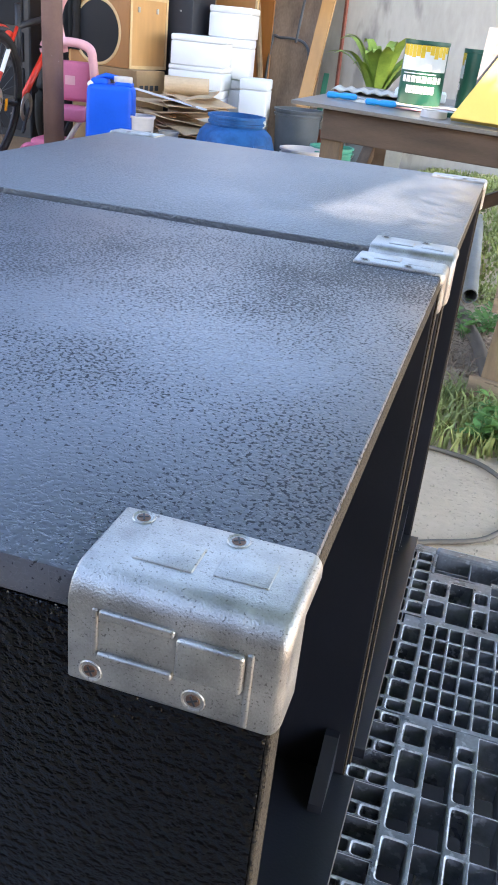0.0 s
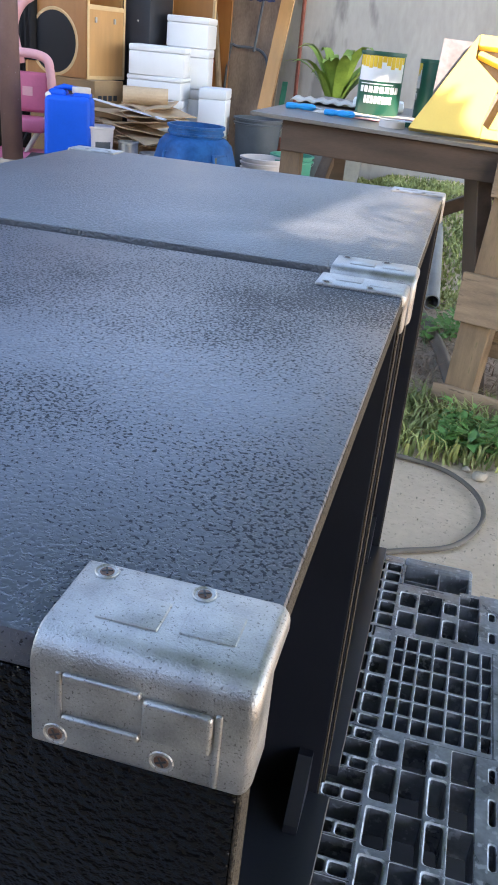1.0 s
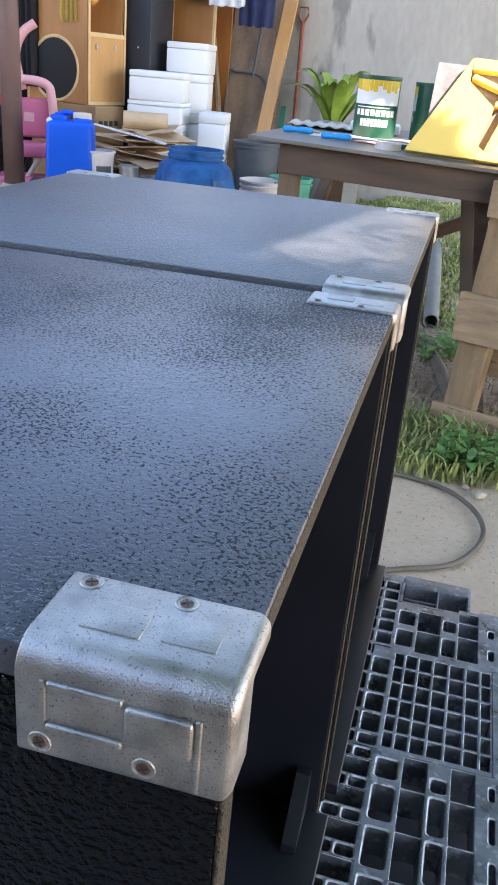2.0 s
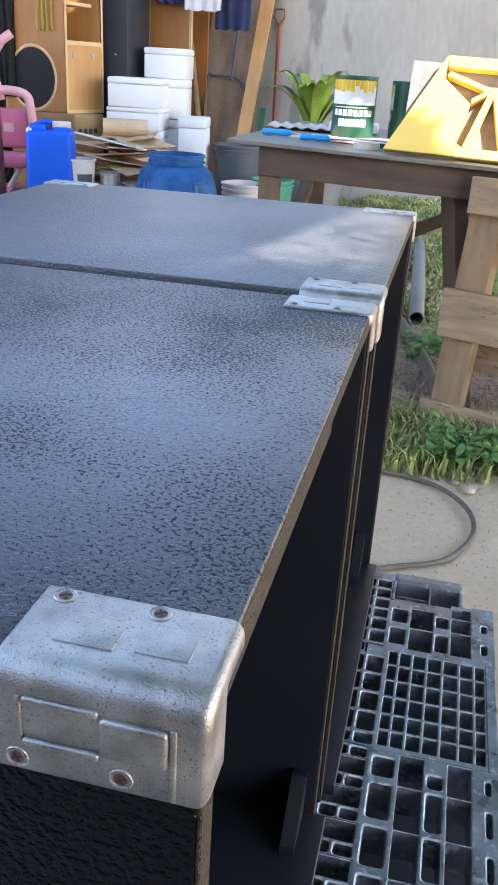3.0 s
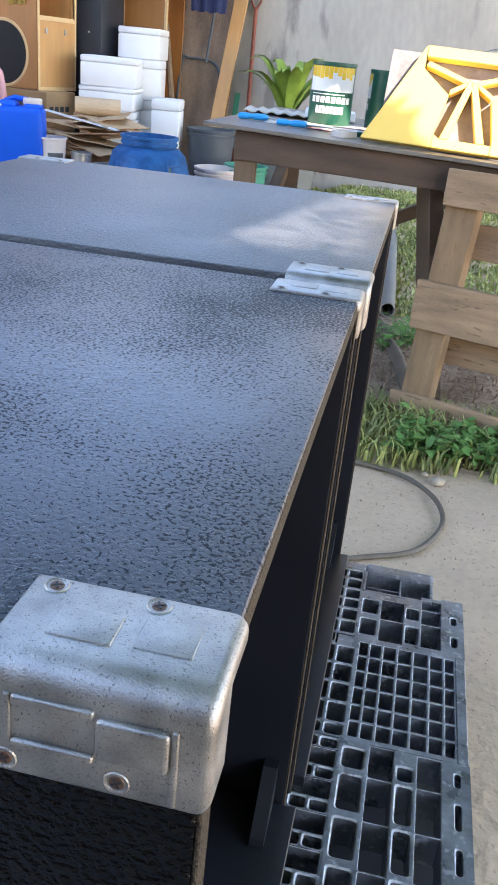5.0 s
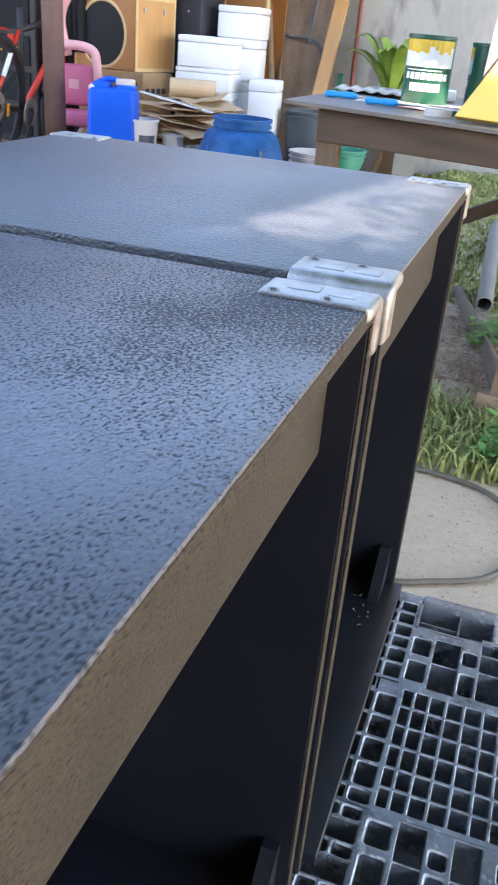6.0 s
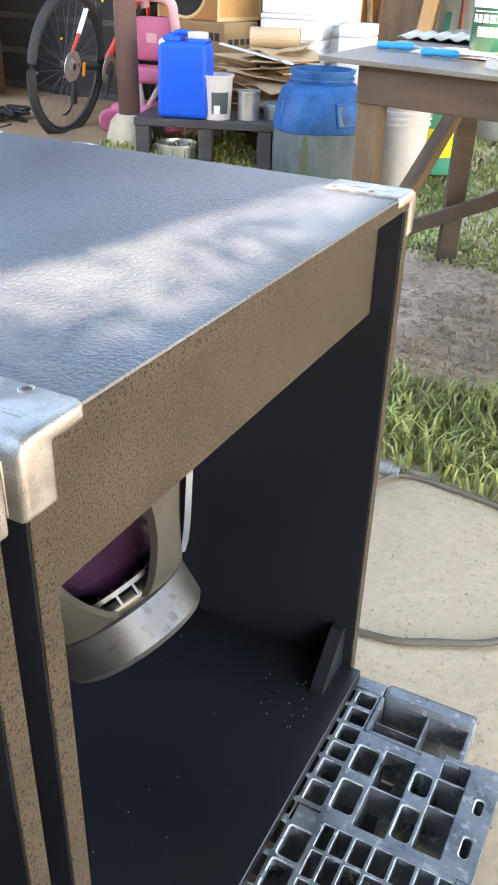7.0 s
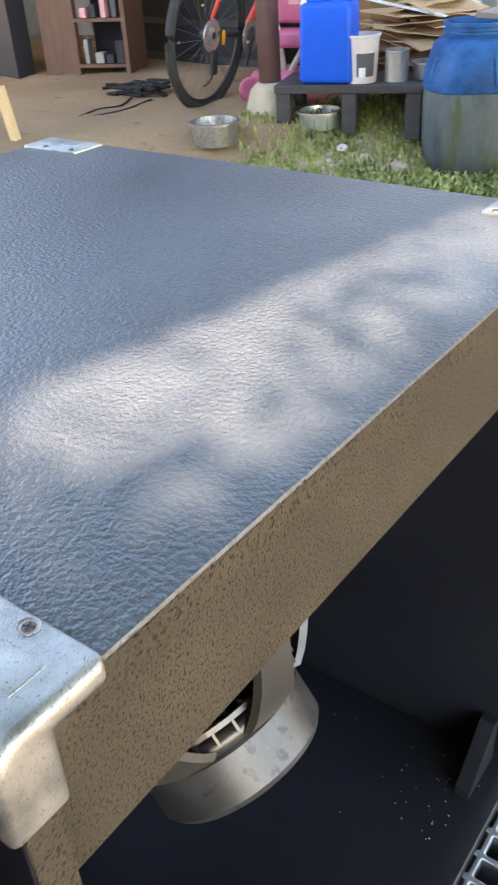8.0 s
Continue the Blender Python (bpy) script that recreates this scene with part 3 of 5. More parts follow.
loudspeaker(0.622, 1.246, 0.004, 0.650, 0.873, "black painted bass cabinet with exposed driver in its mouth", BLACK_FAR_SKYLIT, BLACK_IN_SHADED, 4, (-0.150, 0.905, 0.470), ((1, 1), (1, -1), (-1, -1)))



def crumbs():
    """Pale crumbs and dust on the floor of the open cabinet."""
    rng = random.Random(41)
    bm = bmesh.new()
    for _ in range(60):
        corner = rng.random() < 0.65
        x = rng.uniform(-0.10, -0.005) if corner else rng.uniform(-0.30, -0.01)
        y = rng.uniform(1.08, 1.215) if corner else rng.uniform(0.66, 1.215)
        s = rng.uniform(0.0003, 0.0007)
        add_box(bm, x - s, x + s, y - s * rng.uniform(0.5, 1), y + s, 0.1942, 0.1945 + s, m=None)
    tagged(link("crumbs", bm, CREAM), "pale crumbs scattered on the cabinet floor", "crumbs", kind="stuff")


crumbs()


# ---- plastic pallet ----
def frame_cell(bm, outer, hole, top, deep=0.05, r=0.006, c=0.0016):
    """One opening of the moulding: a block with a round-cornered hole through it and a worn chamfer."""
    X0, X1, Y0, Y1 = outer

    def ring(x0, x1, y0, y1, rr, z):
        k = 0.2929 * rr
        pts = ((x0, y0 + rr), (x0 + k, y0 + k), (x0 + rr, y0), (x1 - rr, y0), (x1 - k, y0 + k), (x1, y0 + rr), (x1, y1 - rr), (x1 - k, y1 - k), (x1 - rr, y1), (x0 + rr, y1), (x0 + k, y1 - k), (x0, y1 - rr))
        return [bm.verts.new((x, y, z)) for x, y in pts]

    def edge(z):
        x0, x1, y0, y1 = hole
        pts = ((X0, y0 + r), (X0, Y0), (x0 + r, Y0), (x1 - r, Y0), (X1, Y0), (X1, y0 + r), (X1, y1 - r), (X1, Y1), (x1 - r, Y1), (x0 + r, Y1), (X0, Y1), (X0, y1 - r))
        return [bm.verts.new((x, y, z)) for x, y in pts]
    x0, x1, y0, y1 = hole
    rings = [edge(top - deep), edge(top), ring(x0 - c, x1 + c, y0 - c, y1 + c, r, top), ring(x0, x1, y0, y1, r, top - c), ring(x0 + 0.0008, x1 - 0.0008, y0 + 0.0008, y1 - 0.0008, r, top - deep)]
    for j, (a, b) in enumerate(zip(rings, rings[1:])):
        for k in range(12):
            f = bm.faces.new((a[k], b[k], b[(k + 1) % 12], a[(k + 1) % 12]))
            f.material_index = 1 if j == 2 else 0


def plastic_pallet():
    p = thing("plastic_pallet", "scuffed black plastic pallet under the cabinets", "pallet")
    z1 = 0.174
    rng = random.Random(27)

    def column(bm, x0, x1, holes, ends, hx=None, top=z1, r=0.006, c=0.0016, deep=0.05):
        """A strip of openings along y: each has its own share of the strip."""
        y0, y1 = ends
        cuts = [y0] + [(a[1] + b[0]) / 2 for a, b in zip(holes, holes[1:])] + [y1]
        for k, (ha, hb) in enumerate(holes):
            ax, bx = hx or (x0 + 0.003, x1 - 0.003)
            frame_cell(bm, (x0, x1, cuts[k], cuts[k + 1]), (ax, bx, ha, hb), top - 0.0006 * rng.random(), deep, min(r, 0.45 * (hb - ha), 0.45 * (bx - ax)), c)

    def rows(cuts, w):
        cuts = sorted(cuts)
        return [(a + w / 2, b - w / 2) for a, b in zip(cuts, cuts[1:])]

    def band(name, label, build):
        bm = bmesh.new()
        build(bm)
        bmesh.ops.recalc_face_normals(bm, faces=bm.faces)
        part(name, bm, (PALLET, PALLET_WORN), p, label)
    part("deck", box(-0.70, -0.021, -0.30, 1.235, z1 - 0.02, z1 - 0.001), PALLET, p)

    def far_end(bm):
        r = rows((1.212, 1.180, 1.146, 1.112, 1.080, 1.043, 1.004, 0.974), 0.007)
        column(bm, -0.020, 0.026, r, (0.972, 1.214), (-0.012, 0.0235), r=0.003, c=0.0012)
        column(bm, 0.026, 0.0575, r[1:], (1.000, 1.214), (0.029, 0.055), r=0.003, c=0.0012)
        column(bm, 0.0575, 0.096, [(1.013, 1.060), (1.078, 1.120)], (0.995, 1.144), (0.0630, 0.0915), r=0.004)
        column(bm, 0.096, 0.1400, [(1.0025, 1.0645), (1.0675, 1.128)], (0.995, 1.144), (0.0975, 0.1385), z1 - 0.001, 0.002, 0.0006)
        column(bm, 0.140, 0.169, [(1.010, 1.060), (1.082, 1.116)], (0.995, 1.150), None, r=0.005)
        column(bm, 0.169, 0.207, [(1.0085, 1.0735), (1.0765, 1.118), (1.121, 1.152)], (0.995, 1.160), (0.1705, 0.2055), z1 - 0.001, 0.002, 0.0006)
        column(bm, 0.207, 0.246, [(1.024, 1.053), (1.089, 1.112)], (0.995, 1.164), (0.2230, 0.2335), r=0.005)
        add_box(bm, 0.149, 0.160, 1.066, 1.078, z1 - 0.05, z1 - 0.0012)

    def grid(bm):
        left = rows((0.970, 0.921, 0.874, 0.827, 0.780, 0.752), 0.007)
        column(bm, -0.020, 0.0295, left, (0.750, 0.972), (-0.010, 0.0265), r=0.004)
        column(bm, 0.0295, 0.0640, left, (0.750, 0.997), (0.0325, 0.0600), r=0.004)
        xs = (0.0640, 0.0845, 0.1070, 0.1320, 0.1580, 0.1855, 0.2100, 0.2290)
        right = rows((0.990, 0.951, 0.911, 0.870, 0.829, 0.793, 0.757), 0.0050)
        for k in range(7):
            column(bm, xs[k], xs[k + 1], right, (0.750, 0.995), (xs[k] + (0.004 if k == 0 else 0.0022), xs[k + 1] - 0.0022), z1 - 0.0005, 0.0018, 0.0009)
        add_box(bm, 0.2292, 0.2460, 0.750, 0.9948, z1 - 0.05, z1 - 0.0002, 0.0015, 1)

    def near(bm):
        y, pairs = 0.749, []
        while y > -0.24:
            pairs.append(y)
            y -= 0.0590
        for k, y in enumerate(pairs):
            # a pair of small round-cornered holes, then one wide opening
            frame_cell(bm, (-0.016, 0.0285, y - 0.0255, y), (0.0035, 0.0262, y - 0.0222, y - 0.0036), z1, 0.05, 0.0042, 0.0018)
            frame_cell(bm, (0.0286, 0.0590, y - 0.0250, y - 0.0005), (0.0310, 0.0555, y - 0.0218, y - 0.0040), z1 - 0.0004, 0.05, 0.0042, 0.0018)
            frame_cell(bm, (-0.016, 0.0590, y - 0.0589, y - 0.0256), (0.0, 0.0560, y - 0.0580, y - 0.0266), z1 - 0.0012, 0.05, 0.002, 0.0006)
        reps = [0.077 * k for k in range(12)]
        c = [(0.698, 0.735)] + [(0.622 - q, 0.684 - q) for q in reps]
        column(bm, 0.0592, 0.1020, sorted(c), (-0.250, 0.749), (0.0655, 0.0965), r=0.005, c=0.0022)
        d = [(0.688, 0.747)] + [(0.611 - q, 0.686 - q) for q in reps]
        column(bm, 0.1021, 0.1395, sorted(d), (-0.250, 0.749), (0.1035, 0.1380), z1 - 0.001, 0.002, 0.0006)
        e = [(0.695, 0.720)] + [(0.619 - q, 0.684 - q) for q in reps]
        column(bm, 0.1396, 0.1705, sorted(e), (-0.250, 0.749), (0.1440, 0.1665), r=0.005, c=0.0022)
        column(bm, 0.1706, 0.2070, sorted(d), (-0.250, 0.749), (0.1720, 0.2055), z1 - 0.001, 0.002, 0.0006)
        g = [(0.704, 0.730), (0.630, 0.674)] + [(0.560 - 0.074 * k, 0.600 - 0.074 * k) for k in range(11)]
        column(bm, 0.2071, 0.2470, sorted(g), (-0.250, 0.749), (0.2245, 0.2335), r=0.0045)
    band("lattice_end", "moulded openwork with wide and small openings", far_end)
    band("lattice_grid", "close moulded grid of the pallet deck", grid)
    band("lattice", "moulded openwork of the pallet with scuffed edges", near)
    for name, q, bevel in (
        ("end_plate", (0.060, 0.192, 1.216, 1.246, z1 - 0.05, z1 + 0.001), 0.007),
        ("end_strip", (-0.020, 0.0598, 1.2145, 1.238, z1 - 0.05, z1), 0.002),
        ("end_rib", (0.058, 0.064, 1.146, 1.2155, z1 - 0.05, z1), 0.002),
        ("end_rib", (0.0642, 0.190, 1.1445, 1.1515, z1 - 0.05, z1 - 0.001), 0.002),
        ("end_rib", (0.128, 0.131, 1.152, 1.2155, z1 - 0.05, z1 - 0.006), 0.001),
        ("end_rib", (0.185, 0.1915, 1.152, 1.2155, z1 - 0.05, z1 - 0.004), 0.002),
        ("end_rib", (0.0650, 0.1275, 1.172, 1.1745, z1 - 0.05, z1 - 0.009), 0.0008),
    ):
        part(name, box(*q, bevel, 2), PALLET, p, "pale-scuffed broken end of the pallet rim" if name == "end_plate" else "")
    for fx in (-0.62, -0.24, 0.165):
        for fy in (-0.2, 0.5, 1.10):
            part("foot", box(fx - 0.05, fx + 0.05, fy - 0.05, fy + 0.05, -0.01, z1 - 0.0502, 0.006, 2), PALLET, p)
    part("end_wall", box(0.0, 0.18, 1.220, 1.228, 0.0, z1 - 0.051), PALLET, p)
    # Dark sheet added on the ground as the shade seen through the openings.
    part("shade_sheet", box(0.0, 0.24, -0.28, 1.205, -0.008, 0.018, 0.004, 1), DARKBOX, p)


plastic_pallet()


# ---- work table ----
def table_z(x):
    return 0.872 - 0.028 * (x + 0.68) / 0.9


def work_table():
    t = thing("work_table", "dark brown stained timber work table with diagonal braces", "table")
    x0, x1, y0, y1 = -0.665, 1.30, 2.525, 3.860
    bm = box(x0, x1, y0, y1, -0.012, 0.0, 0.002, 1)
    for v in bm.verts:
        v.co.z += table_z(v.co.x)
    part("tabletop", bm, TABLETOP, t, "thin glossy sheet tabletop")
    for ya, yb in ((y0 + 0.03, y0 + 0.065), (y1 - 0.10, y1 - 0.065)):
        bm = box(x0 + 0.10, x1 - 0.02, ya, yb, -0.105, -0.014, 0.003, 1)
        for v in bm.verts:
            v.co.z += table_z(v.co.x)
        part("apron", bm, BROWN, t)
    part("apron", box(x0 + 0.10, x0 + 0.135, y0 + 0.067, y1 - 0.102, 0.765, 0.852, 0.003, 1), BROWN, t)
    beam((-0.530, 2.595, 0.0), (-0.530, 2.590, 0.79), 0.066, 0.05, OLDWOOD, "leg", t, "worn bare timber leg")
    beam((-0.568, 3.770, 0.0), (-0.555, 3.745, 0.78), 0.075, 0.05, BROWN, "leg", t)
    beam((0.190, 2.720, 0.0), (0.062, 2.680, 0.77), 0.15, 0.05, BROWN, "leg", t)
    beam((1.22, 2.67, 0.0), (1.22, 2.67, 0.75), 0.085, 0.05, BROWN, "leg", t)
    beam((1.22, 3.76, 0.0), (1.22, 3.76, 0.75), 0.075, 0.05, BROWN, "leg", t)
    beam((-0.585, 3.70, 0.62), (-0.560, 2.63, 0.24), 0.05, 0.055, OLDWOOD, "brace", t)
    beam((-0.86, 3.70, 0.075), (0.42, 3.70, 0.70), 0.05, 0.055, BROWN, "brace", t)


work_table()


# ---- things in the yard ----
def yellow_cabinet():
    """A painted board with slanting openings, leaning on the table's edge."""
    y = thing("yellow_panel", "bright yellow painted wooden frame with slanted cut-outs on table", "wooden frame")
    mid = 0.145
    lean = pose(-0.010, 2.60, 0.866, 0, 1.8, 0) @ pose(0, 0, 0, -16, 0, 0)

    def bar(name, quad, depth=0.045):
        part(name, prism(quad, depth, bevel=0.0015), YELLOW, y, m=lean)
    L, R, TL, TR, Ht = -0.165, 0.455, -0.010, 0.300, 0.295

    def mirror(q):
        return [(2 * mid - a, b) for a, b in q][::-1]
    side = [(L, 0), (0.055, 0), (0.055, 0.042), (0.080, 0.158), (-0.008, 0.226), (TL, Ht)]
    bar("side_board", side)
    bar("side_board", mirror(side))
    bar("bottom_rail", [(0.056, 0), (2 * mid - 0.056, 0), (2 * mid - 0.056, 0.028), (0.075, 0.028), (0.056, 0.040)])
    bar("top_rail", [(TL + 0.002, Ht), (-0.006, 0.262), (2 * mid + 0.006, 0.262), (2 * mid - TL - 0.002, Ht)])
    bar("rib", [(-0.004, 0.236), (0.125, 0.196), (0.135, 0.208), (0.004, 0.250)])
    bar("rib", mirror([(-0.004, 0.236), (0.125, 0.196), (0.135, 0.208), (0.004, 0.250)]))
    bar("rib", [(0.082, 0.160), (0.120, 0.184), (0.138, 0.206), (0.128, 0.205), (0.080, 0.174)])
    bar("rib", mirror([(0.082, 0.160), (0.120, 0.184), (0.138, 0.206), (0.128, 0.205), (0.080, 0.174)]))
    bar("rib", [(0.076, 0.029), (0.102, 0.029), (0.152, 0.205), (0.132, 0.205)])
    bar("rib", mirror([(0.076, 0.029), (0.102, 0.029), (0.152, 0.205), (0.132, 0.205)]))
    part("backing", box(L + 0.05, R - 0.05, 0.047, 0.060, 0.004, Ht - 0.01), GREYIN, y, "grey primed backing board", m=lean)
    part("prop", box(mid - 0.1, mid + 0.1, 0.0, 0.02, -0.008, 0.24, m=pose(0, 2.80, 0.845, 14, 0, 0)), GREYIN, y)


yellow_cabinet()


def timber_pallet():
    p = thing("timber_pallet", "weathered wooden pallet standing on edge against the table", "pallet")
    yb = 2.50
    tilt = pose(0.06, yb, 0.02, -3, 0, -20)

    def b(name, x0, x1, y0, y1, z0, z1, material, skew=0.0):
        bm = box(x0, x1, y0, y1, z0, z1, 0.004, 2)
        for v in bm.verts:
            v.co.x += skew * v.co.z
            v.co += 0.004 * Vector((noise.noise(v.co * 9), noise.noise(v.co * 7 + Vector((3, 0, 0))), noise.noise(v.co * 8)))
        part(name, bm, material, p, m=tilt)
    b("stringer", 0.016, 0.118, 0.022, 0.090, 0.03, 0.78, PALE_V, 0.045)
    b("stringer", 0.52, 0.60, 0.022, 0.10, 0.03, 0.78, PALE_V, 0.045)
    b("board", 0.010, 1.05, -0.004, 0.020, 0.295, 0.452, PALE)
    b("board", 0.045, 1.05, -0.012, 0.022, 0.690, 0.800, PALE)
    b("board", -0.010, 1.05, -0.004, 0.020, 0.000, 0.075, PALE)
    b("board", 0.030, 1.05, 0.102, 0.122, 0.530, 0.640, PALE)
    b("board", 0.010, 1.05, 0.102, 0.122, 0.180, 0.270, PALE)


timber_pallet()


def paint_tin(x, y, z, r, h, turn, label, wrap, flat=False):
    t = thing("paint_tin", label, "paint tin", m=pose(x, y, z, 0, 0, turn))
    body = part("body", lathe([(r * 0.96, 0), (r, 0.004), (r, h - 0.012), (r * 1.03, h - 0.010), (r * 1.03, h), (r * 0.9, h - 0.004), (0.001, h - 0.005)], 40, close=False), GREEN, t)
    auto(body, 40)

    def patch(name, z0, z1, a0, a1, material, off=0.0008):
        bm = bmesh.new()
        n = 14
        lo = [bm.verts.new(((r + off) * math.cos(a0 + (a1 - a0) * k / n), (r + off) * math.sin(a0 + (a1 - a0) * k / n), z0)) for k in range(n + 1)]
        hi = [bm.verts.new(((r + off) * math.cos(a0 + (a1 - a0) * k / n), (r + off) * math.sin(a0 + (a1 - a0) * k / n), z1)) for k in range(n + 1)]
        for k in range(n):
            bm.faces.new((lo[k], lo[k + 1], hi[k + 1], hi[k]))
        part(name, bm, material, body)
    a0, a1 = wrap
    patch("label_band", h * 0.54, h * 0.92, a0, a1, WHITE)
    rng = random.Random(5)
    k = 0
    while k < 12:
        s = a0 + (a1 - a0) * k / 12
        patch("label_drip", h * (0.90 - rng.uniform(0.06, 0.17)), h * 0.93, s, s + (a1 - a0) / 13, GOLD, 0.0012)
        k += 1
    span = a1 - a0
    for z0, z1, s0, s1 in ((0.36, 0.46, 0.10, 0.92), (0.19, 0.31, 0.22, 0.78), (0.49, 0.505, 0.10, 0.95)):
        n = 8 if z1 - z0 > 0.05 else 1
        for k in range(n):
            q = (s1 - s0) / n
            patch("label_bar", h * z0, h * z1, a0 + span * (s0 + q * k), a0 + span * (s0 + q * (k + 0.78)), WHITE, 0.0012)
    return t


TZ = table_z
paint_tin(-0.325, 3.000, TZ(-0.32) + 0.012, 0.076, 0.204, 0, "green paint tin with white label standing upside down", (radians(205), radians(345)))
paint_tin(-0.130, 3.070, TZ(-0.13) + 0.004, 0.072, 0.208, 0, "open green paint tin with smudged white label", (radians(140), radians(215)))


# ---- unseen tree added to mask the sun ----
def band_edge(y):
    return -0.172 + 0.19 * (y - 0.776)


def lit_share(x, y):
    """How much sun the placed leaf gaps let through onto the far cabinet's top."""
    d = x - band_edge(y)
    lobe_a = 1.1 * math.exp(-((x + 0.115) / 0.075) ** 2 - ((y - 0.83) / 0.100) ** 2)
    lobe_b = 1.1 * math.exp(-((x + 0.045) / 0.055) ** 2 - ((y - 1.15) / 0.085) ** 2)
    strip = 0.92 * math.exp(-(d / 0.065) ** 2) + 0.30 * math.exp(-((x + 0.03) / 0.05) ** 2 - ((y - 0.78) / 0.07) ** 2)
    fade = min(1, max(0, (y - 0.70) / 0.07))
    return min(0.97, max(0.04, fade * max(lobe_a, lobe_b, strip, 0.50)))


# Where leaves are left out to light the cabinet top and yellow frame.
def lit_gap(x, y, r, chance):
    if 0.70 - r < y < 1.21 + r and band_edge(y) - r < x < -0.012 + r:
        return r > 0.03 or x < -0.012 and chance > -math.log(lit_share(x, y)) / 7.0
    if 2.60 - r < y < 2.95 + r and x < 0.60 + r and x + r > max(-0.40, -0.22 + (2.77 - y) * 1.85):
        return True
    return False


# Out of view; its leaves are placed to block or pass the sun.
def sun_mask_tree():
    tree = thing("tree", "unseen tree added to block the sun, its leaf gaps placed for lit patches", "tree", m=pose(5.2, 0.2, 0.0))
    part("trunk", tube([(0, 0, -0.1), (0.05, 0.02, 1.0), (-0.15, 0.1, 2.0), (-0.5, 0.3, 3.2), (-1.2, 0.4, 4.2)], [0.2, 0.16, 0.14, 0.11, 0.05], 12), BARK, tree, smooth=True)
    for ang, ln in ((0.2, 2.2), (2.0, 2.6), (3.3, 3.4), (4.2, 3.0)):
        part("limb", tube([(-0.35, 0.25, 2.7), (-0.35 + 0.5 * ln * math.cos(ang), 0.25 + 0.5 * ln * math.sin(ang), 3.5), (-0.35 + ln * math.cos(ang), 0.25 + ln * math.sin(ang), 4.3)], [0.08, 0.055, 0.02], 8), BARK, tree, smooth=True)
    rng = random.Random(11)
    bm = bmesh.new()

    def leaf(p, s):
        a = Euler((rng.uniform(-0.7, 0.7), rng.uniform(-0.7, 0.7), rng.uniform(0, 6.3))).to_matrix()
        pts = [p + a @ Vector(q) for q in ((-s, 0, 0), (-s * 0.3, s * 0.55, 0.05 * s), (s * 0.5, s * 0.45, 0), (s, 0, -0.1 * s), (s * 0.5, -s * 0.45, 0), (-s * 0.3, -s * 0.55, 0.05 * s))]
        bm.faces.new([bm.verts.new(q) for q in pts])
    for s, count in ((0.30, 11000), (0.13, 9000), (0.045, 6000), (0.036, 9000), (0.013, 22000)):
        for _ in range(count):
            gx, gy = rng.uniform(-6.6, 2.0), rng.uniform(-3.0, 8.6)
            z = rng.uniform(3.4, 4.8)
            if s < 0.2:
                gx, gy = rng.uniform(-0.9, 1.3), rng.uniform(0.2, 3.4)
            if s < 0.1:
                gx, gy = rng.uniform(-0.75, 0.45), rng.uniform(0.35, 1.65)
            if 0.04 < s < 0.1:
                gx, gy = rng.uniform(-0.8, 1.0), rng.uniform(2.0, 3.3)
            if s < 0.03:
                gy = rng.uniform(0.6, 1.3)
                gx = band_edge(gy) + rng.uniform(-0.20, 0.38)
            if gy > 4.8 and rng.random() < 0.04:
                continue
            if lit_gap(gx, gy, s * (1.75 if s > 0.02 else 1.0), rng.random()):
                continue
            k = (z - TOP) / SUN.z
            px, py = gx + SUN.x * k, gy + SUN.y * k
            # leaves are left out towards the house so the cabinet tops reflect open sky
            if px < 0.3 and (z - TOP) < 1.6 * math.hypot(px + 0.2, py - 0.7):
                continue
            leaf(Vector((px - 5.2, py - 0.2, z)), s * rng.uniform(0.7, 1.1))
    part("crown", bm, LEAF, tree)


sun_mask_tree()


# ---- plants, stones, hose ----
def blades(name, count, area, height, seed, material, label, width=0.004, fall=0.5, density=None):
    rng = random.Random(seed)
    vs, fs = [], []
    x0, x1, y0, y1 = area
    made = 0
    while made < count:
        x, y = rng.uniform(x0, x1), rng.uniform(y0, y1)
        made += 1
        if density and rng.random() > density(x, y):
            continue
        h = height * rng.uniform(0.45, 1.25)
        a, w = rng.uniform(0, 6.28), width * rng.uniform(0.6, 1.4)
        d = Vector((math.cos(a), math.sin(a), 0)) * h * fall * rng.uniform(0.3, 1.3)
        sd = Vector((-math.sin(a), math.cos(a), 0)) * w
        base = Vector((x, y, rise(x, y) - 0.004))
        mid, tip = base + d * 0.35 + Vector((0, 0, h * 0.7)), base + d + Vector((0, 0, h * 0.92))
        n = len(vs)
        vs += [base - sd, base + sd, mid + sd * 0.8, mid - sd * 0.8, tip]
        fs += [(n, n + 1, n + 2, n + 3), (n + 3, n + 2, n + 4)]
    me = bpy.data.meshes.new(name)
    me.from_pydata([tuple(v) for v in vs], [], fs)
    me.materials.append(material)
    return tagged(new(name, me), label, "grass", kind="stuff")


def patchy(cx, cy, rx, ry):
    return lambda x, y: max(0, 1.15 - ((x - cx) / rx) ** 2 - ((y - cy) / ry) ** 2 + 0.6 * noise.noise((x * 5, y * 5, 0)))


blades("grass", 3300, (-0.42, 0.75, 2.08, 2.56), 0.085, 1, GRASS, "tuft of bright green grass at the yard's edge", 0.0042, 0.7, lambda x, y: 0.35 + 0.9 * noise.noise((x * 4, y * 4, 7)) + (0.5 if y > 2.15 else 0))
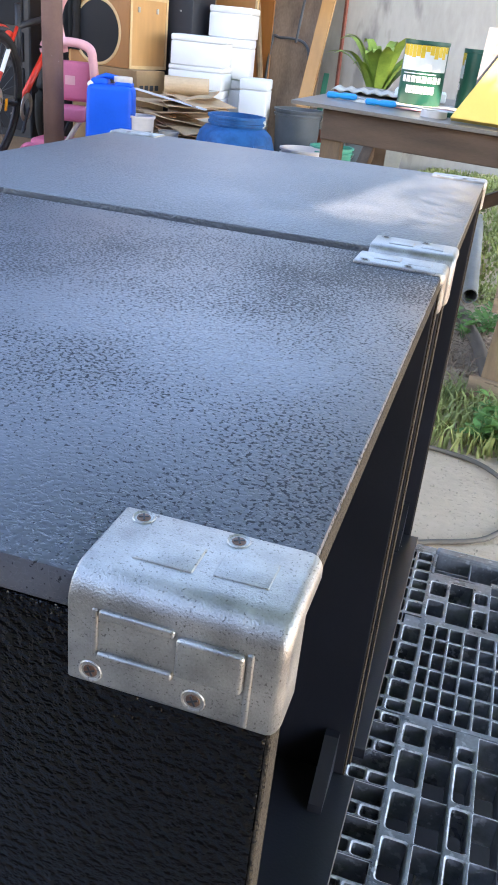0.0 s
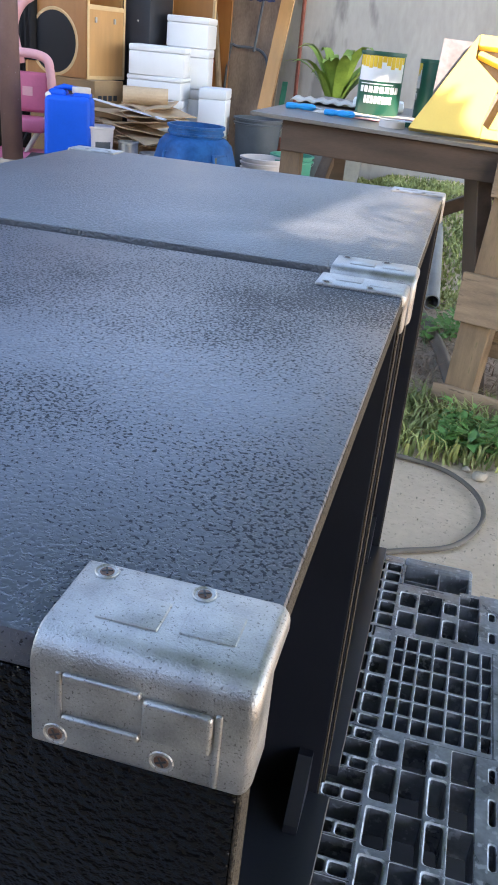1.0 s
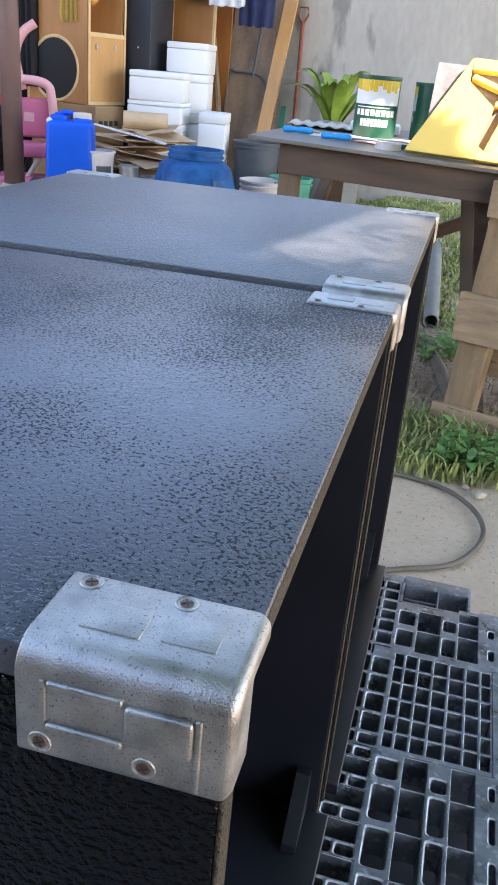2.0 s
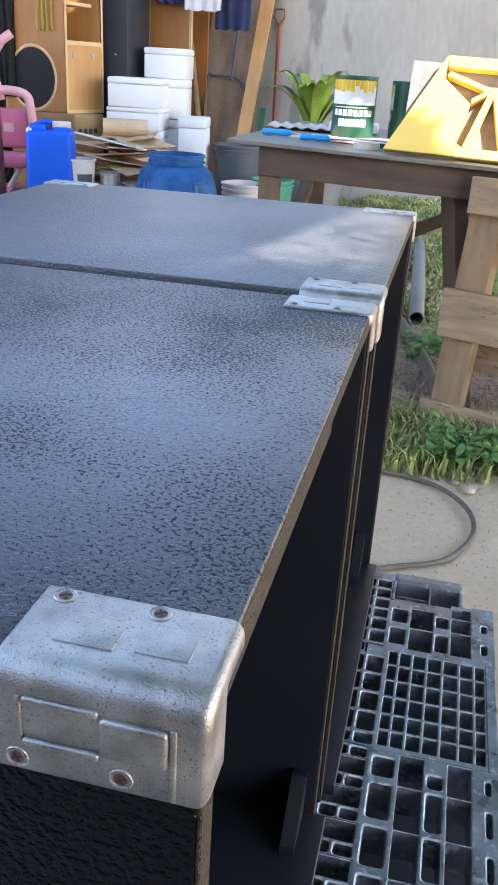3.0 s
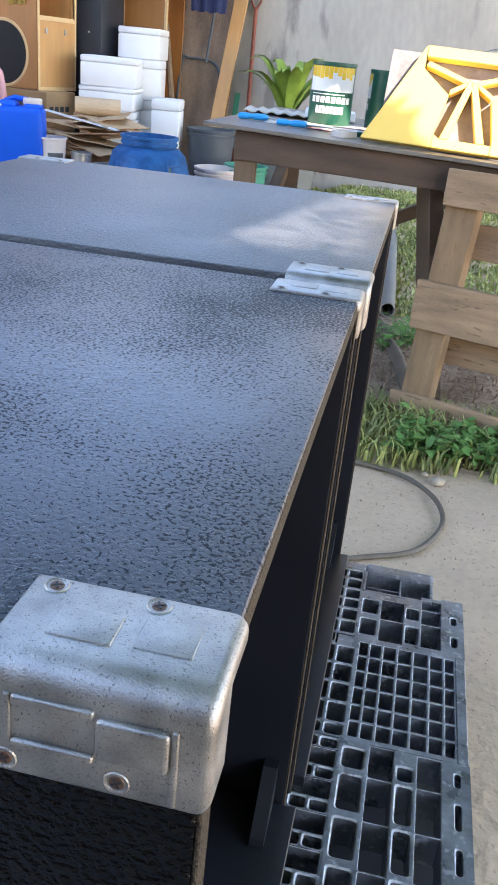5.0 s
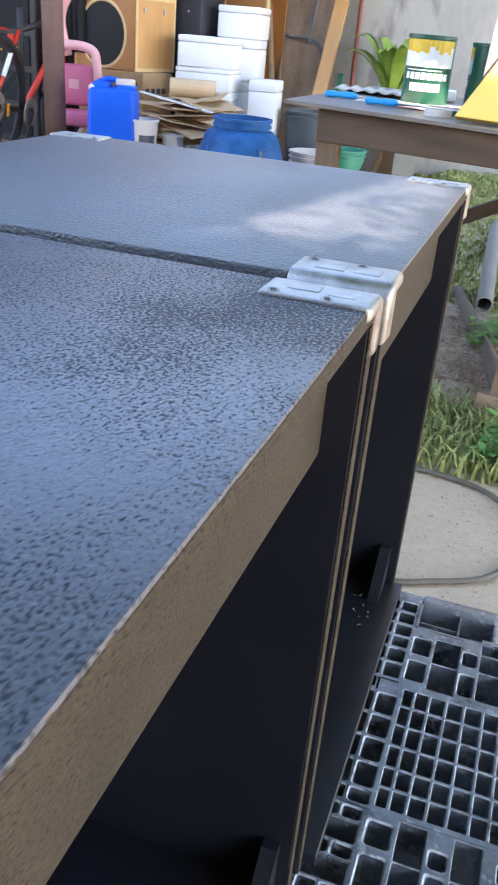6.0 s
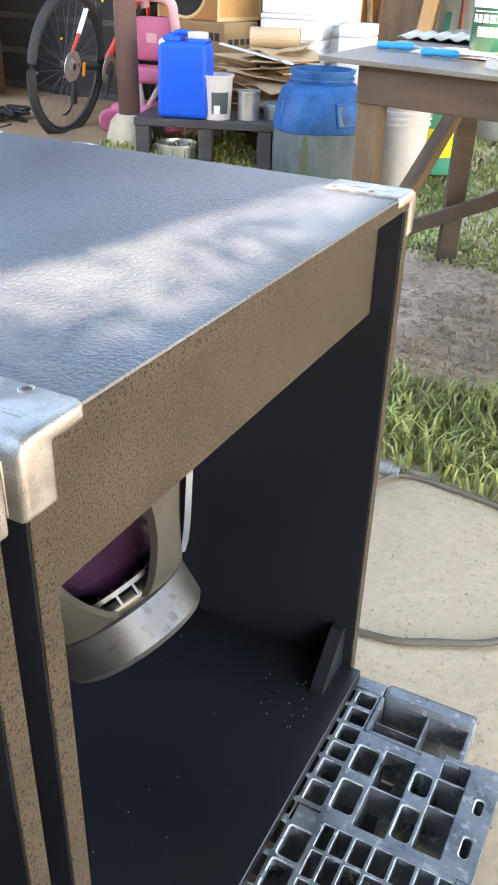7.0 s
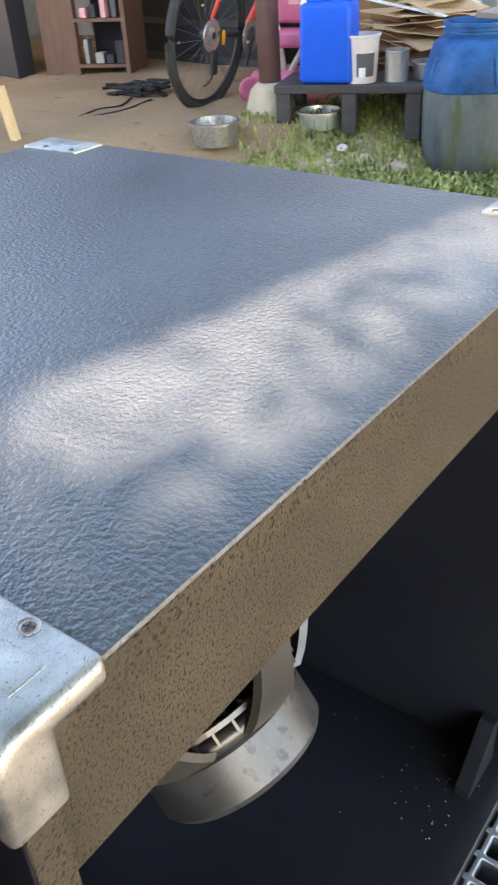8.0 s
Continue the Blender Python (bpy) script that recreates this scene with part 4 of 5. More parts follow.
blades("lawn", 46000, (-1.6, 0.9, 3.7, 6.2), 0.038, 2, GRASS, "short uneven lawn behind the work table", 0.006, 0.6, lambda x, y: 0.7 + 0.8 * noise.noise((x * 2.2, y * 2.2, 3)) if y - 3.7 > 0.5 * noise.noise((x * 3, 1, 1)) else 0.1)
blades("grass_bank", 15000, (-2.5, -0.9, 3.45, 4.75), 0.05, 3, GRASS, "low weedy grass round the blue drum and bench", 0.006, 0.6, patchy(-1.62, 4.1, 0.85, 0.65))
blades("dry_grass", 900, (-0.4, 0.7, 2.14, 3.4), 0.06, 4, DRY_LIT, "dry straw and stalks among the weeds", 0.003, 1.2)


def weed(x, y, seed, h, n):
    rng = random.Random(seed)
    w = thing("weed", "leafy green weed growing at the foot of the pallet", "plant", m=pose(x, y, rise(x, y)), group="weeds")
    stems, leaves = bmesh.new(), bmesh.new()
    for k in range(n):
        a, r = rng.uniform(0, 6.28), rng.uniform(0.02, 0.09)
        top = Vector((r * math.cos(a), r * math.sin(a), h * rng.uniform(0.5, 1.0)))
        tube([(0.3 * top.x, 0.3 * top.y, 0), (0.7 * top.x, 0.7 * top.y, top.z * 0.6), top], [0.002, 0.0016, 0.001], 4, stems)
        for j in range(5):
            b, s = rng.uniform(0, 6.28), rng.uniform(0.013, 0.028)
            p = top * (1 - 0.13 * j)
            rot = Euler((rng.uniform(-0.5, 0.5), rng.uniform(-0.6, 0.2), b)).to_matrix()
            pts = [p + rot @ Vector(q) for q in ((0, 0, 0), (0.5 * s, 0.5 * s, 0.12 * s), (1.2 * s, 0.5 * s, 0.1 * s), (2 * s, 0, -0.15 * s), (1.2 * s, -0.5 * s, 0.1 * s), (0.5 * s, -0.5 * s, 0.12 * s))]
            leaves.faces.new([leaves.verts.new(q) for q in pts])
    part("stems", stems, LEAF, w)
    part("leaves", leaves, LEAF, w)


for k in range(27):
    r = random.Random(70 + k)
    weed(0.10 + 0.62 * r.random(), 2.12 + 0.26 * r.random(), k, 0.06 + 0.05 * r.random(), 7)
weed(-2.05, 4.22, 91, 0.08, 6)
for k in range(5):
    r = random.Random(170 + k)
    weed(-0.05 + 0.16 * r.random(), 3.05 + 0.5 * r.random(), 30 + k, 0.09, 6)


def stone(x, y, s, seed, label="small dusty stone lying on the ground"):
    bm = bmesh.new()
    bmesh.ops.create_icosphere(bm, subdivisions=2, radius=s)
    for v in bm.verts:
        v.co *= 1 + 0.35 * noise.noise(v.co / s * 1.1 + Vector((seed, 0, 0)))
        v.co.z *= 0.6
    ob = link("stone", bm, STONE, smooth=True, m=pose(x, y, rise(x, y) + s * 0.30))
    return tagged(ob, label, "stone", "stones on the ground")


stone(0.228, 2.030, 0.022, 1)
stone(0.190, 2.070, 0.012, 2)
stone(-0.165, 1.500, 0.012, 3)
stone(-1.66, 4.12, 0.05, 6, "flat weathered stone half sunk in the grass")
stone(-1.95, 3.98, 0.03, 7, "pale pebble in the grass")


def pebbles():
    rng = random.Random(9)
    vs, fs = [], []
    for _ in range(1500):
        x, y = rng.uniform(-0.5, 0.9), rng.uniform(1.2, 3.9)
        s = rng.uniform(0.0012, 0.0030) * (2.6 if y > 2.5 else 1)
        z = rise(x, y) + 0.006 + (0.008 if y > 2.45 else 0)
        n = len(vs)
        vs += [(x + s * rng.uniform(0.6, 1.2), y, z), (x, y + s * rng.uniform(0.6, 1.2), z), (x - s, y, z), (x, y - s, z), (x, y, z + s * 0.8), (x, y, z - s * 2)]
        for a, b in ((0, 1), (1, 2), (2, 3), (3, 0)):
            fs += [(n + a, n + b, n + 4), (n + b, n + a, n + 5)]
    me = bpy.data.meshes.new("gravel")
    me.from_pydata(vs, [], fs)
    me.materials.append(STONE)
    tagged(new("gravel", me), "loose grit and crumbs of earth on the ground", "gravel", kind="stuff")


pebbles()


def litter():
    rng = random.Random(19)
    vs, fs = [], []
    for _ in range(4200):
        x, y = rng.uniform(-0.7, 0.9), rng.uniform(2.45, 3.9)
        s, a = rng.uniform(0.006, 0.02), rng.uniform(0, 6.28)
        z = rise(x, y) + 0.016 + rng.uniform(0, 0.008)
        c, d = math.cos(a) * s, math.sin(a) * s
        n = len(vs)
        vs += [(x - c, y - d, z), (x + d * 0.4, y - c * 0.4, z + 0.003), (x + c, y + d, z + rng.uniform(0, 0.008)), (x - d * 0.4, y + c * 0.4, z + 0.002)]
        fs.append((n, n + 1, n + 2, n + 3))
    me = bpy.data.meshes.new("leaf_litter")
    me.from_pydata(vs, [], fs)
    me.materials.append(DRY_LIT)
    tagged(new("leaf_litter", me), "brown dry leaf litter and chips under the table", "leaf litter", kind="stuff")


litter()


def hose(points, r, label, name="hose"):
    pts = [(x, y, rise(x, y) + r * 0.9 + z) for x, y, z in points]
    return tagged(link(name, tube(curve_points(pts, 10), r, 10), HOSE, smooth=True), label, "hose")


hose([(-0.75, 1.55, 0), (-0.35, 1.50, 0), (-0.05, 1.505, 0), (0.06, 1.545, 0), (0.175, 1.618, 0), (0.238, 1.760, 0.004), (0.222, 1.900, 0.004), (0.140, 2.018, 0), (0.02, 2.060, 0), (-0.16, 2.075, 0), (-0.21, 2.03, 0), (-0.24, 1.95, 0), (-0.29, 1.85, 0), (-0.5, 1.8, 0)], 0.0070, "grey-brown rubber hose looped over bare ground")
ferrule = thing("hose_fitting", "grey hose joint lying on the ground", "hose fitting", m=pose(-0.205, 2.068, rise(-0.2, 2.07) + 0.012, 0, 84, -10))
part("ferrule", lathe([(0.010, -0.03), (0.016, -0.03), (0.016, 0.0), (0.013, 0.002), (0.013, 0.022), (0.010, 0.024)], 16), PVC, ferrule)


def pipe(a, b, r, label):
    a, b = Vector(a), Vector(b)
    p = thing("drain_pipe", label, "pipe", m=Matrix.Translation(a) @ (b - a).to_track_quat("Z", "Y").to_matrix().to_4x4())
    n = (b - a).length
    part("pipe", lathe([(r * 0.86, 0.0), (r, 0.0), (r, n), (r * 0.86, n), (r * 0.86, 0.0)], 24), PVC, p, smooth=False)


pipe((-0.02, 3.70, 0.05), (-0.09, 5.1, 0.16), 0.036, "grey plastic drain pipe lying on the ground")
tagged(link("rubber_pipe", tube(curve_points([(-0.16, 3.95, 0.03), (-0.06, 3.55, 0.03), (0.05, 3.1, 0.03), (0.10, 2.8, 0.03), (0.14, 2.55, 0.03)], 8), 0.026, 12), HOSE, smooth=True), "stiff brown pipe running under the table", "pipe")


# ---- on the work table ----
def flat_lid(x, y, r, label, name="round_tin"):
    t = thing(name, label, "lid", m=pose(x, y, TZ(x)))
    auto(part("disc", lathe([(r * 0.98, 0.0), (r, 0.006), (r, 0.014), (r * 0.94, 0.016), (r * 0.90, 0.011), (0.001, 0.010)], 40), GREEN, t), 40)


flat_lid(-0.205, 2.860, 0.078, "green round tin lid lying on the table")


def handle_tool(x, y, turn, name, label, blade):
    t = thing(name, label, "hand tool", m=pose(x, y, TZ(x) + 0.011, 0, 0, turn))
    auto(part("handle", lathe([(0.004, 0.0), (0.010, 0.004), (0.011, 0.03), (0.008, 0.045), (0.011, 0.06), (0.011, 0.095), (0.006, 0.105)], 10, close=True, m=pose(0, 0, 0, 0, 90, 0)), CYAN, t, "bright blue plastic handle"), 50)
    part("blade", tube([(0.10, 0, 0), (0.10 + blade, 0, -0.004)], 0.0032, 8), CHROME, t)


handle_tool(-0.475, 2.780, 2, "screwdriver", "long screwdriver with a blue handle on the table", 0.22)
handle_tool(-0.620, 2.830, 10, "scraper", "small tool with a blue handle on the table", 0.03)
mug = thing("tape_roll", "roll of clear tape lying on the table", "tape", m=pose(-0.235, 2.70, TZ(-0.235)))
part("ring", lathe([(0.030, 0), (0.042, 0), (0.042, 0.02), (0.030, 0.02), (0.030, 0)], 28), BUCKET, mug)
papers = thing("paper_stack", "loose white and pinkish sheets spread on the table", "paper")
for k in range(5):
    bm = box(-0.14, 0.14, -0.09, 0.09, 0, 0.0016, m=pose(-0.42 + 0.03 * k, 2.92 + 0.012 * k, TZ(-0.4) + 0.001 + 0.0021 * k, 0, 0, -8 + 9 * k))
    part("sheet", bm, (PINK_PALE, CREAM, WHITE)[k % 3], papers)


def roofing_sheet():
    s = thing("corrugated_sheet", "small piece of white corrugated roofing on the table", "roofing sheet", m=pose(-0.68, 3.18, TZ(-0.5) + 0.014, 0, 0, 8))
    bm = bmesh.new()
    rows = []
    for y in (0, 0.30):
        for dz in (0.0, -0.003):
            rows.append([bm.verts.new((0.40 * k / 72, y, 0.004 * math.sin(k * 2 * math.pi / 9) + dz)) for k in range(73)])
    for a, b in ((0, 2), (3, 1), (1, 0), (2, 3)):
        for k in range(72):
            bm.faces.new((rows[a][k], rows[a][k + 1], rows[b][k + 1], rows[b][k]))
    bmesh.ops.recalc_face_normals(bm, faces=bm.faces)
    part("sheet", bm, CREAM, s, smooth=True)


roofing_sheet()
tray = thing("foam_tray", "white foam tray on the table", "tray", m=pose(-0.46, 3.34, TZ(-0.46) + 0.002, 0, 0, 6))
auto(part("tray", box(0, 0.20, 0, 0.14, 0, 0.035, 0.006, 2), WHITE, tray))
bucket2 = thing("clear_bucket", "clear plastic tub with a wire handle behind the yellow frame", "tub", m=pose(0.24, 3.06, TZ(0.24)))
part("wall", lathe([(0.09, 0), (0.115, 0.24), (0.121, 0.24), (0.121, 0.252), (0.112, 0.252), (0.088, 0.004)], 32), BUCKET, bucket2, smooth=True)
part("handle", tube([(0.118 * math.cos(a), -0.02, 0.24 + 0.085 * math.sin(a)) for a in np.linspace(0, math.pi, 14)], 0.003, 6), CHROME, bucket2)


# ---- drum, pails and pots ----
def drum():
    d = thing("plastic_drum", "faded blue open plastic drum with grimy lower wall", "drum", m=pose(-1.430, 4.375, rise(-1.38, 4.15) - 0.004) @ Matrix.Diagonal((0.96, 0.96, 1.0, 1)))

    def sq(a):
        return 1 + 0.035 * math.cos(4 * a + 0.6)
    auto(part("lower_wall", lathe([(0.001, 0.002), (0.190, 0.0), (0.214, 0.02), (0.236, 0.13), (0.242, 0.26), (0.241, 0.372)], 48, squash=sq), DRUM_LOW, d, "grey-green grimy lower wall"), 40)
    auto(part("shoulder", lathe([(0.243, 0.374), (0.245, 0.380), (0.232, 0.46), (0.205, 0.545), (0.170, 0.578), (0.152, 0.582)], 48, squash=sq), DRUM, d), 40)
    auto(part("neck", lathe([(0.150, 0.578), (0.152, 0.592), (0.160, 0.594), (0.160, 0.604), (0.153, 0.606), (0.153, 0.622), (0.163, 0.624), (0.163, 0.638), (0.148, 0.638), (0.146, 0.55), (0.14, 0.40)], 48), DRUM, d), 40)
    for a in (-1.92, -0.55, 1.2):
        m = Matrix.Rotation(a, 4, "Z") @ pose(0.222, 0, 0.462, 0, -14, 0)
        bm = bmesh.new()
        for q in ((-0.004, 0.008, -0.056, -0.042, -0.06, 0.05), (-0.004, 0.008, 0.042, 0.056, -0.06, 0.05), (-0.004, 0.008, -0.0419, 0.0419, 0.036, 0.05), (-0.004, 0.008, -0.0419, 0.0419, -0.06, -0.05)):
            add_box(bm, *q, 0.003, 1)
        grip = part("hand_grip", bm, DRUM, d, m=m)
        part("recess", box(-0.006, 0.002, -0.0418, 0.0418, -0.0498, 0.0358), DRUM_LOW, grip)


drum()


def pail(x, y, r, h, material, name, label, bands, tag=None, z=None):
    p = thing(name, label, "pail", m=pose(x, y, rise(x, y) - 0.004 if z is None else z))
    prof = [(0.001, 0.003), (r * 0.82, 0.0), (r * 0.84, 0.006)]
    for k in range(bands):
        zz = h * (1 - 0.045 - 0.075 * (bands - 1 - k))
        rr = r * (0.84 + 0.15 * zz / h)
        prof += [(rr, zz - 0.022), (rr + 0.010, zz - 0.019), (rr + 0.010, zz - 0.010), (rr, zz - 0.007)]
    prof += [(r, h - 0.012), (r + 0.010, h - 0.010), (r + 0.010, h), (r - 0.004, h), (r * 0.83, 0.012)]
    body = part("body", lathe(prof, 36), material, p)
    auto(body, 40)
    if tag:
        t, z0, z1 = tag
        rr = lambda q: r * (0.84 + 0.15 * q / h) + 0.0015
        part("label_band", lathe([(rr(z0), z0), (rr(z1), z1)], 36), t, body, smooth=True)
    part("handle", tube([(math.cos(a) * (r + 0.012), math.sin(a) * 0.2 * r, h - 0.03 - 0.5 * r * math.sin(a)) for a in np.linspace(0, math.pi, 12)], 0.002, 5), CHROME, p)
    return p


pail(-1.135, 4.790, 0.135, 0.40, BUCKET, "plastic_pail", "tall off-white plastic pail with ribbed rim", 3)
pail(-1.020, 5.020, 0.125, 0.37, GREENPAIL, "green_pail", "green plastic pail with a yellow label", 1, (LEMON, 0.09, 0.235))
pail(-1.330, 5.350, 0.15, 0.42, GREYPOT, "grey_bucket", "dark grey plastic bucket by the wall", 1)
pail(-0.86, 5.65, 0.20, 0.34, PVC, "grey_tub", "pale grey plastic tub on the grass", 1)


def planter():
    f = thing("potted_fern", "bright green nest fern in a pot by the wall", "plant", m=pose(-0.93, 5.80, rise(-0.93, 5.80)))
    auto(part("pot", lathe([(0.001, 0.003), (0.13, 0), (0.18, 0.42), (0.19, 0.42), (0.19, 0.45), (0.17, 0.45), (0.16, 0.40), (0.001, 0.40)], 28), PALE_V, f, "weathered wooden pot"), 40)
    rng = random.Random(3)
    for k in range(20):
        a = 2 * math.pi * k / 20 + rng.uniform(-0.2, 0.2)
        ln, up = rng.uniform(0.24, 0.48), rng.uniform(0.26, 0.44)
        bm = bmesh.new()
        prev = None
        for j in range(9):
            t = j / 8
            p = Vector((ln * 0.8 * t ** 1.2 * math.cos(a), ln * 0.8 * t ** 1.2 * math.sin(a), 0.42 + up * math.sin(1.9 * t) / 0.95))
            w = 0.034 * math.sin(math.pi * min(1, 0.12 + 0.88 * t)) ** 0.7 + 0.003
            s = Vector((-math.sin(a), math.cos(a), 0)) * w * (1 + 0.15 * math.sin(9 * t + k))
            row = [bm.verts.new(p - s + Vector((0, 0, 0.25 * w))), bm.verts.new(p), bm.verts.new(p + s + Vector((0, 0, 0.25 * w)))]
            if prev:
                bm.faces.new((prev[0], prev[1], row[1], row[0]))
                bm.faces.new((prev[1], prev[2], row[2], row[1]))
            prev = row
        part("frond", bm, FERN, f, smooth=True)


planter()


# ---- low bench with its things ----
def low_bench():
    b = thing("low_bench", "low dark plank bench on short legs", "bench", m=pose(-2.02, 4.34, rise(-2.0, 4.3), 0, 0, 20))
    for k in range(4):
        part("plank", box(-0.36, 0.36, -0.20 + 0.1 * k, -0.104 + 0.1 * k, 0.155, 0.192, 0.003, 1), DARKWOOD, b)
    for x in (-0.32, 0.0, 0.30):
        for y in (-0.16, 0.15):
            part("leg", box(x - 0.035, x + 0.035, y - 0.03, y + 0.03, -0.05, 0.154, 0.003, 1), DARKWOOD, b)


DARKWOOD = mat("grey_black_plank", (0.045, 0.04, 0.042), 0.6, var=0.4, scale=6, fine=80, bump=0.4, stretch=(1, 6, 6))
low_bench()
BZ = rise(-2.0, 4.3) + 0.193


def jerrycan():
    j = thing("jerrycan", "bright blue plastic water can with a pale cap", "jerrycan", m=pose(-2.095, 4.22, BZ, 0, 0, 18))
    bm = box(-0.128, 0.128, -0.10, 0.10, 0, 0.345, 0.028, 4)
    for v in bm.verts:
        if v.co.z > 0.25:
            v.co.x *= 1 - 0.10 * ((v.co.z - 0.25) / 0.095) ** 2
    auto(part("body", bm, BLUE, j), 40)
    auto(part("shoulder", box(-0.105, -0.015, -0.075, 0.075, 0.33, 0.372, 0.018, 3), BLUE, j), 40)
    auto(part("shoulder", box(0.020, 0.112, -0.075, 0.075, 0.33, 0.362, 0.016, 3), BLUE, j), 40)
    part("grip", tube([(-0.08, 0, 0.365), (-0.03, 0, 0.385), (0.04, 0, 0.375), (0.07, 0, 0.35)], 0.014, 10), BLUE, j, smooth=True)
    auto(part("cap", lathe([(0.048, 0.0), (0.050, 0.004), (0.050, 0.026), (0.046, 0.030), (0.001, 0.030)], 28, m=pose(0.062, -0.01, 0.358)), CREAM, j, "pale screw cap"), 40)
    auto(part("spout", lathe([(0.016, 0.0), (0.018, 0.015), (0.012, 0.02), (0.001, 0.02)], 16, m=pose(-0.10, -0.06, 0.335, 60, -25, 0)), CREAM, j), 40)


jerrycan()


def tub(x, y, z, r, h, material, name, label, taper=0.9, bands=()):
    t = thing(name, label, "container", m=pose(x, y, z))
    auto(part("body", lathe([(0.001, 0.003), (r * taper, 0), (r * 0.98, h - 0.012), (r * 1.06, h - 0.010), (r * 1.06, h), (r * 0.94, h), (r * taper * 0.94, 0.01), (0.001, 0.01)], 32), material, t), 40)
    for z0, z1, a0, a1, m in bands:
        bm = bmesh.new()
        rr = lambda q: r * (taper + (0.98 - taper) * q / h) + 0.001
        n = 10
        lo = [bm.verts.new((rr(z0) * math.cos(a0 + (a1 - a0) * k / n), rr(z0) * math.sin(a0 + (a1 - a0) * k / n), z0)) for k in range(n + 1)]
        hi = [bm.verts.new((rr(z1) * math.cos(a0 + (a1 - a0) * k / n), rr(z1) * math.sin(a0 + (a1 - a0) * k / n), z1)) for k in range(n + 1)]
        for k in range(n):
            bm.faces.new((lo[k], lo[k + 1], hi[k + 1], hi[k]))
        part("label_patch", bm, m, t)
    return t


tub(-1.945, 4.255, BZ, 0.084, 0.205, BUCKET, "white_pail", "small white pail with a faded printed label", 0.86, ((0.03, 0.13, -1.35, -0.2, GREYPOT), (0.03, 0.14, -2.5, -1.75, PVC), (0.03, 0.07, -1.2, -0.8, WHITE)))
tub(-1.800, 4.330, BZ, 0.055, 0.135, TIN, "tin_can", "dull bare tin can on the bench", 0.99)
tub(-1.690, 4.440, BZ, 0.078, 0.075, TIN, "metal_bowl", "dented metal bowl on the bench", 0.85)
tub(-2.450, 3.760, rise(-2.45, 3.76) - 0.004, 0.115, 0.105, ALU, "steel_bowl", "deep steel feeding bowl on the dirt floor", 0.86)
tub(-2.120, 4.165, rise(-2.12, 4.165) - 0.004, 0.105, 0.080, CHROME, "steel_dish", "shiny steel dish with a green outside", 0.92, ((0.004, 0.06, 0.0, 6.283, GREENPAIL),))
tagged(link("plastic_saucer", lathe([(0.001, 0.006), (0.022, 0.006), (0.026, 0.0)], 16, m=pose(-1.93, 4.06, rise(-1.93, 4.06) + 0.03, 20, 10, 0)), BUCKET), "pale plastic lid dropped in the grass", "saucer")


# ---- cardboard, foam boxes ----
def cardboard_heap():
    h = thing("cardboard_heap", "untidy heap of flattened brown cardboard cartons", "cardboard", m=pose(-1.98, 4.78, rise(-2, 4.75)))
    rng = random.Random(21)
    z = 0.0
    for k in range(26):
        w, d = rng.uniform(0.28, 0.52), rng.uniform(0.22, 0.36)
        x, y = rng.uniform(-0.14, 0.18), rng.uniform(-0.08, 0.10)
        m = pose(x + 0.02, y, z + 0.01, rng.uniform(-6, 9), rng.uniform(-9, 9), rng.uniform(-35, 35))
        z += rng.uniform(0.012, 0.026)
        bm = bmesh.new()
        n = 8
        top = [[bm.verts.new((-w / 2 + w * i / n, -d / 2 + d * j / 3, 0.012 * noise.noise((i * 0.6, j * 0.7, k)))) for i in range(n + 1)] for j in range(4)]
        low = [[bm.verts.new(v.co - Vector((0, 0, 0.005))) for v in r] for r in top]
        for j in range(3):
            for i in range(n):
                bm.faces.new((top[j][i], top[j][i + 1], top[j + 1][i + 1], top[j + 1][i]))
                bm.faces.new((low[j][i], low[j + 1][i], low[j + 1][i + 1], low[j][i + 1]))
        for i in range(n):
            bm.faces.new((low[0][i], low[0][i + 1], top[0][i + 1], top[0][i]))
            bm.faces.new((top[3][i], top[3][i + 1], low[3][i + 1], low[3][i]))
        for j in range(3):
            bm.faces.new((top[j][0], top[j + 1][0], low[j + 1][0], low[j][0]))
            bm.faces.new((low[j][n], low[j + 1][n], top[j + 1][n], top[j][n]))
        part("carton_sheet", bm, CARD, h, m=m)
    roll = bmesh.new()
    pts = [((0.03 + 0.011 * a) * math.cos(a * 2.2), (0.022 + 0.007 * a) * math.sin(a * 2.2)) for a in np.linspace(0, 6, 44)]
    f, b = [roll.verts.new((0, x, z2)) for x, z2 in pts], [roll.verts.new((0.26, x, z2)) for x, z2 in pts]
    for k in range(len(pts) - 1):
        roll.faces.new((f[k], f[k + 1], b[k + 1], b[k]))
    part("carton_roll", roll, CARD, h, "rolled sheet of cardboard", m=pose(-0.02, -0.06, z + 0.045, 0, 0, 22))
    part("white_slat", box(-0.26, 0.26, -0.012, 0.012, 0, 0.008, m=pose(0.06, -0.16, z - 0.03, 0, 6, -16)), FOAM, h)


cardboard_heap()


def foam_box(x, y, z, w, d, h, turn, label):
    b = thing("foam_box", label, "foam box", m=pose(x, y, z, 0, 0, turn), group="stacked foam boxes")
    auto(part("box", box(-w / 2, w / 2, -d / 2, d / 2, 0, h * 0.78, 0.008, 2), FOAM, b))
    auto(part("lid", box(-w / 2 - 0.002, w / 2 + 0.002, -d / 2 - 0.002, d / 2 + 0.002, h * 0.782, h, 0.010, 2), FOAM, b))


G0 = 0.21
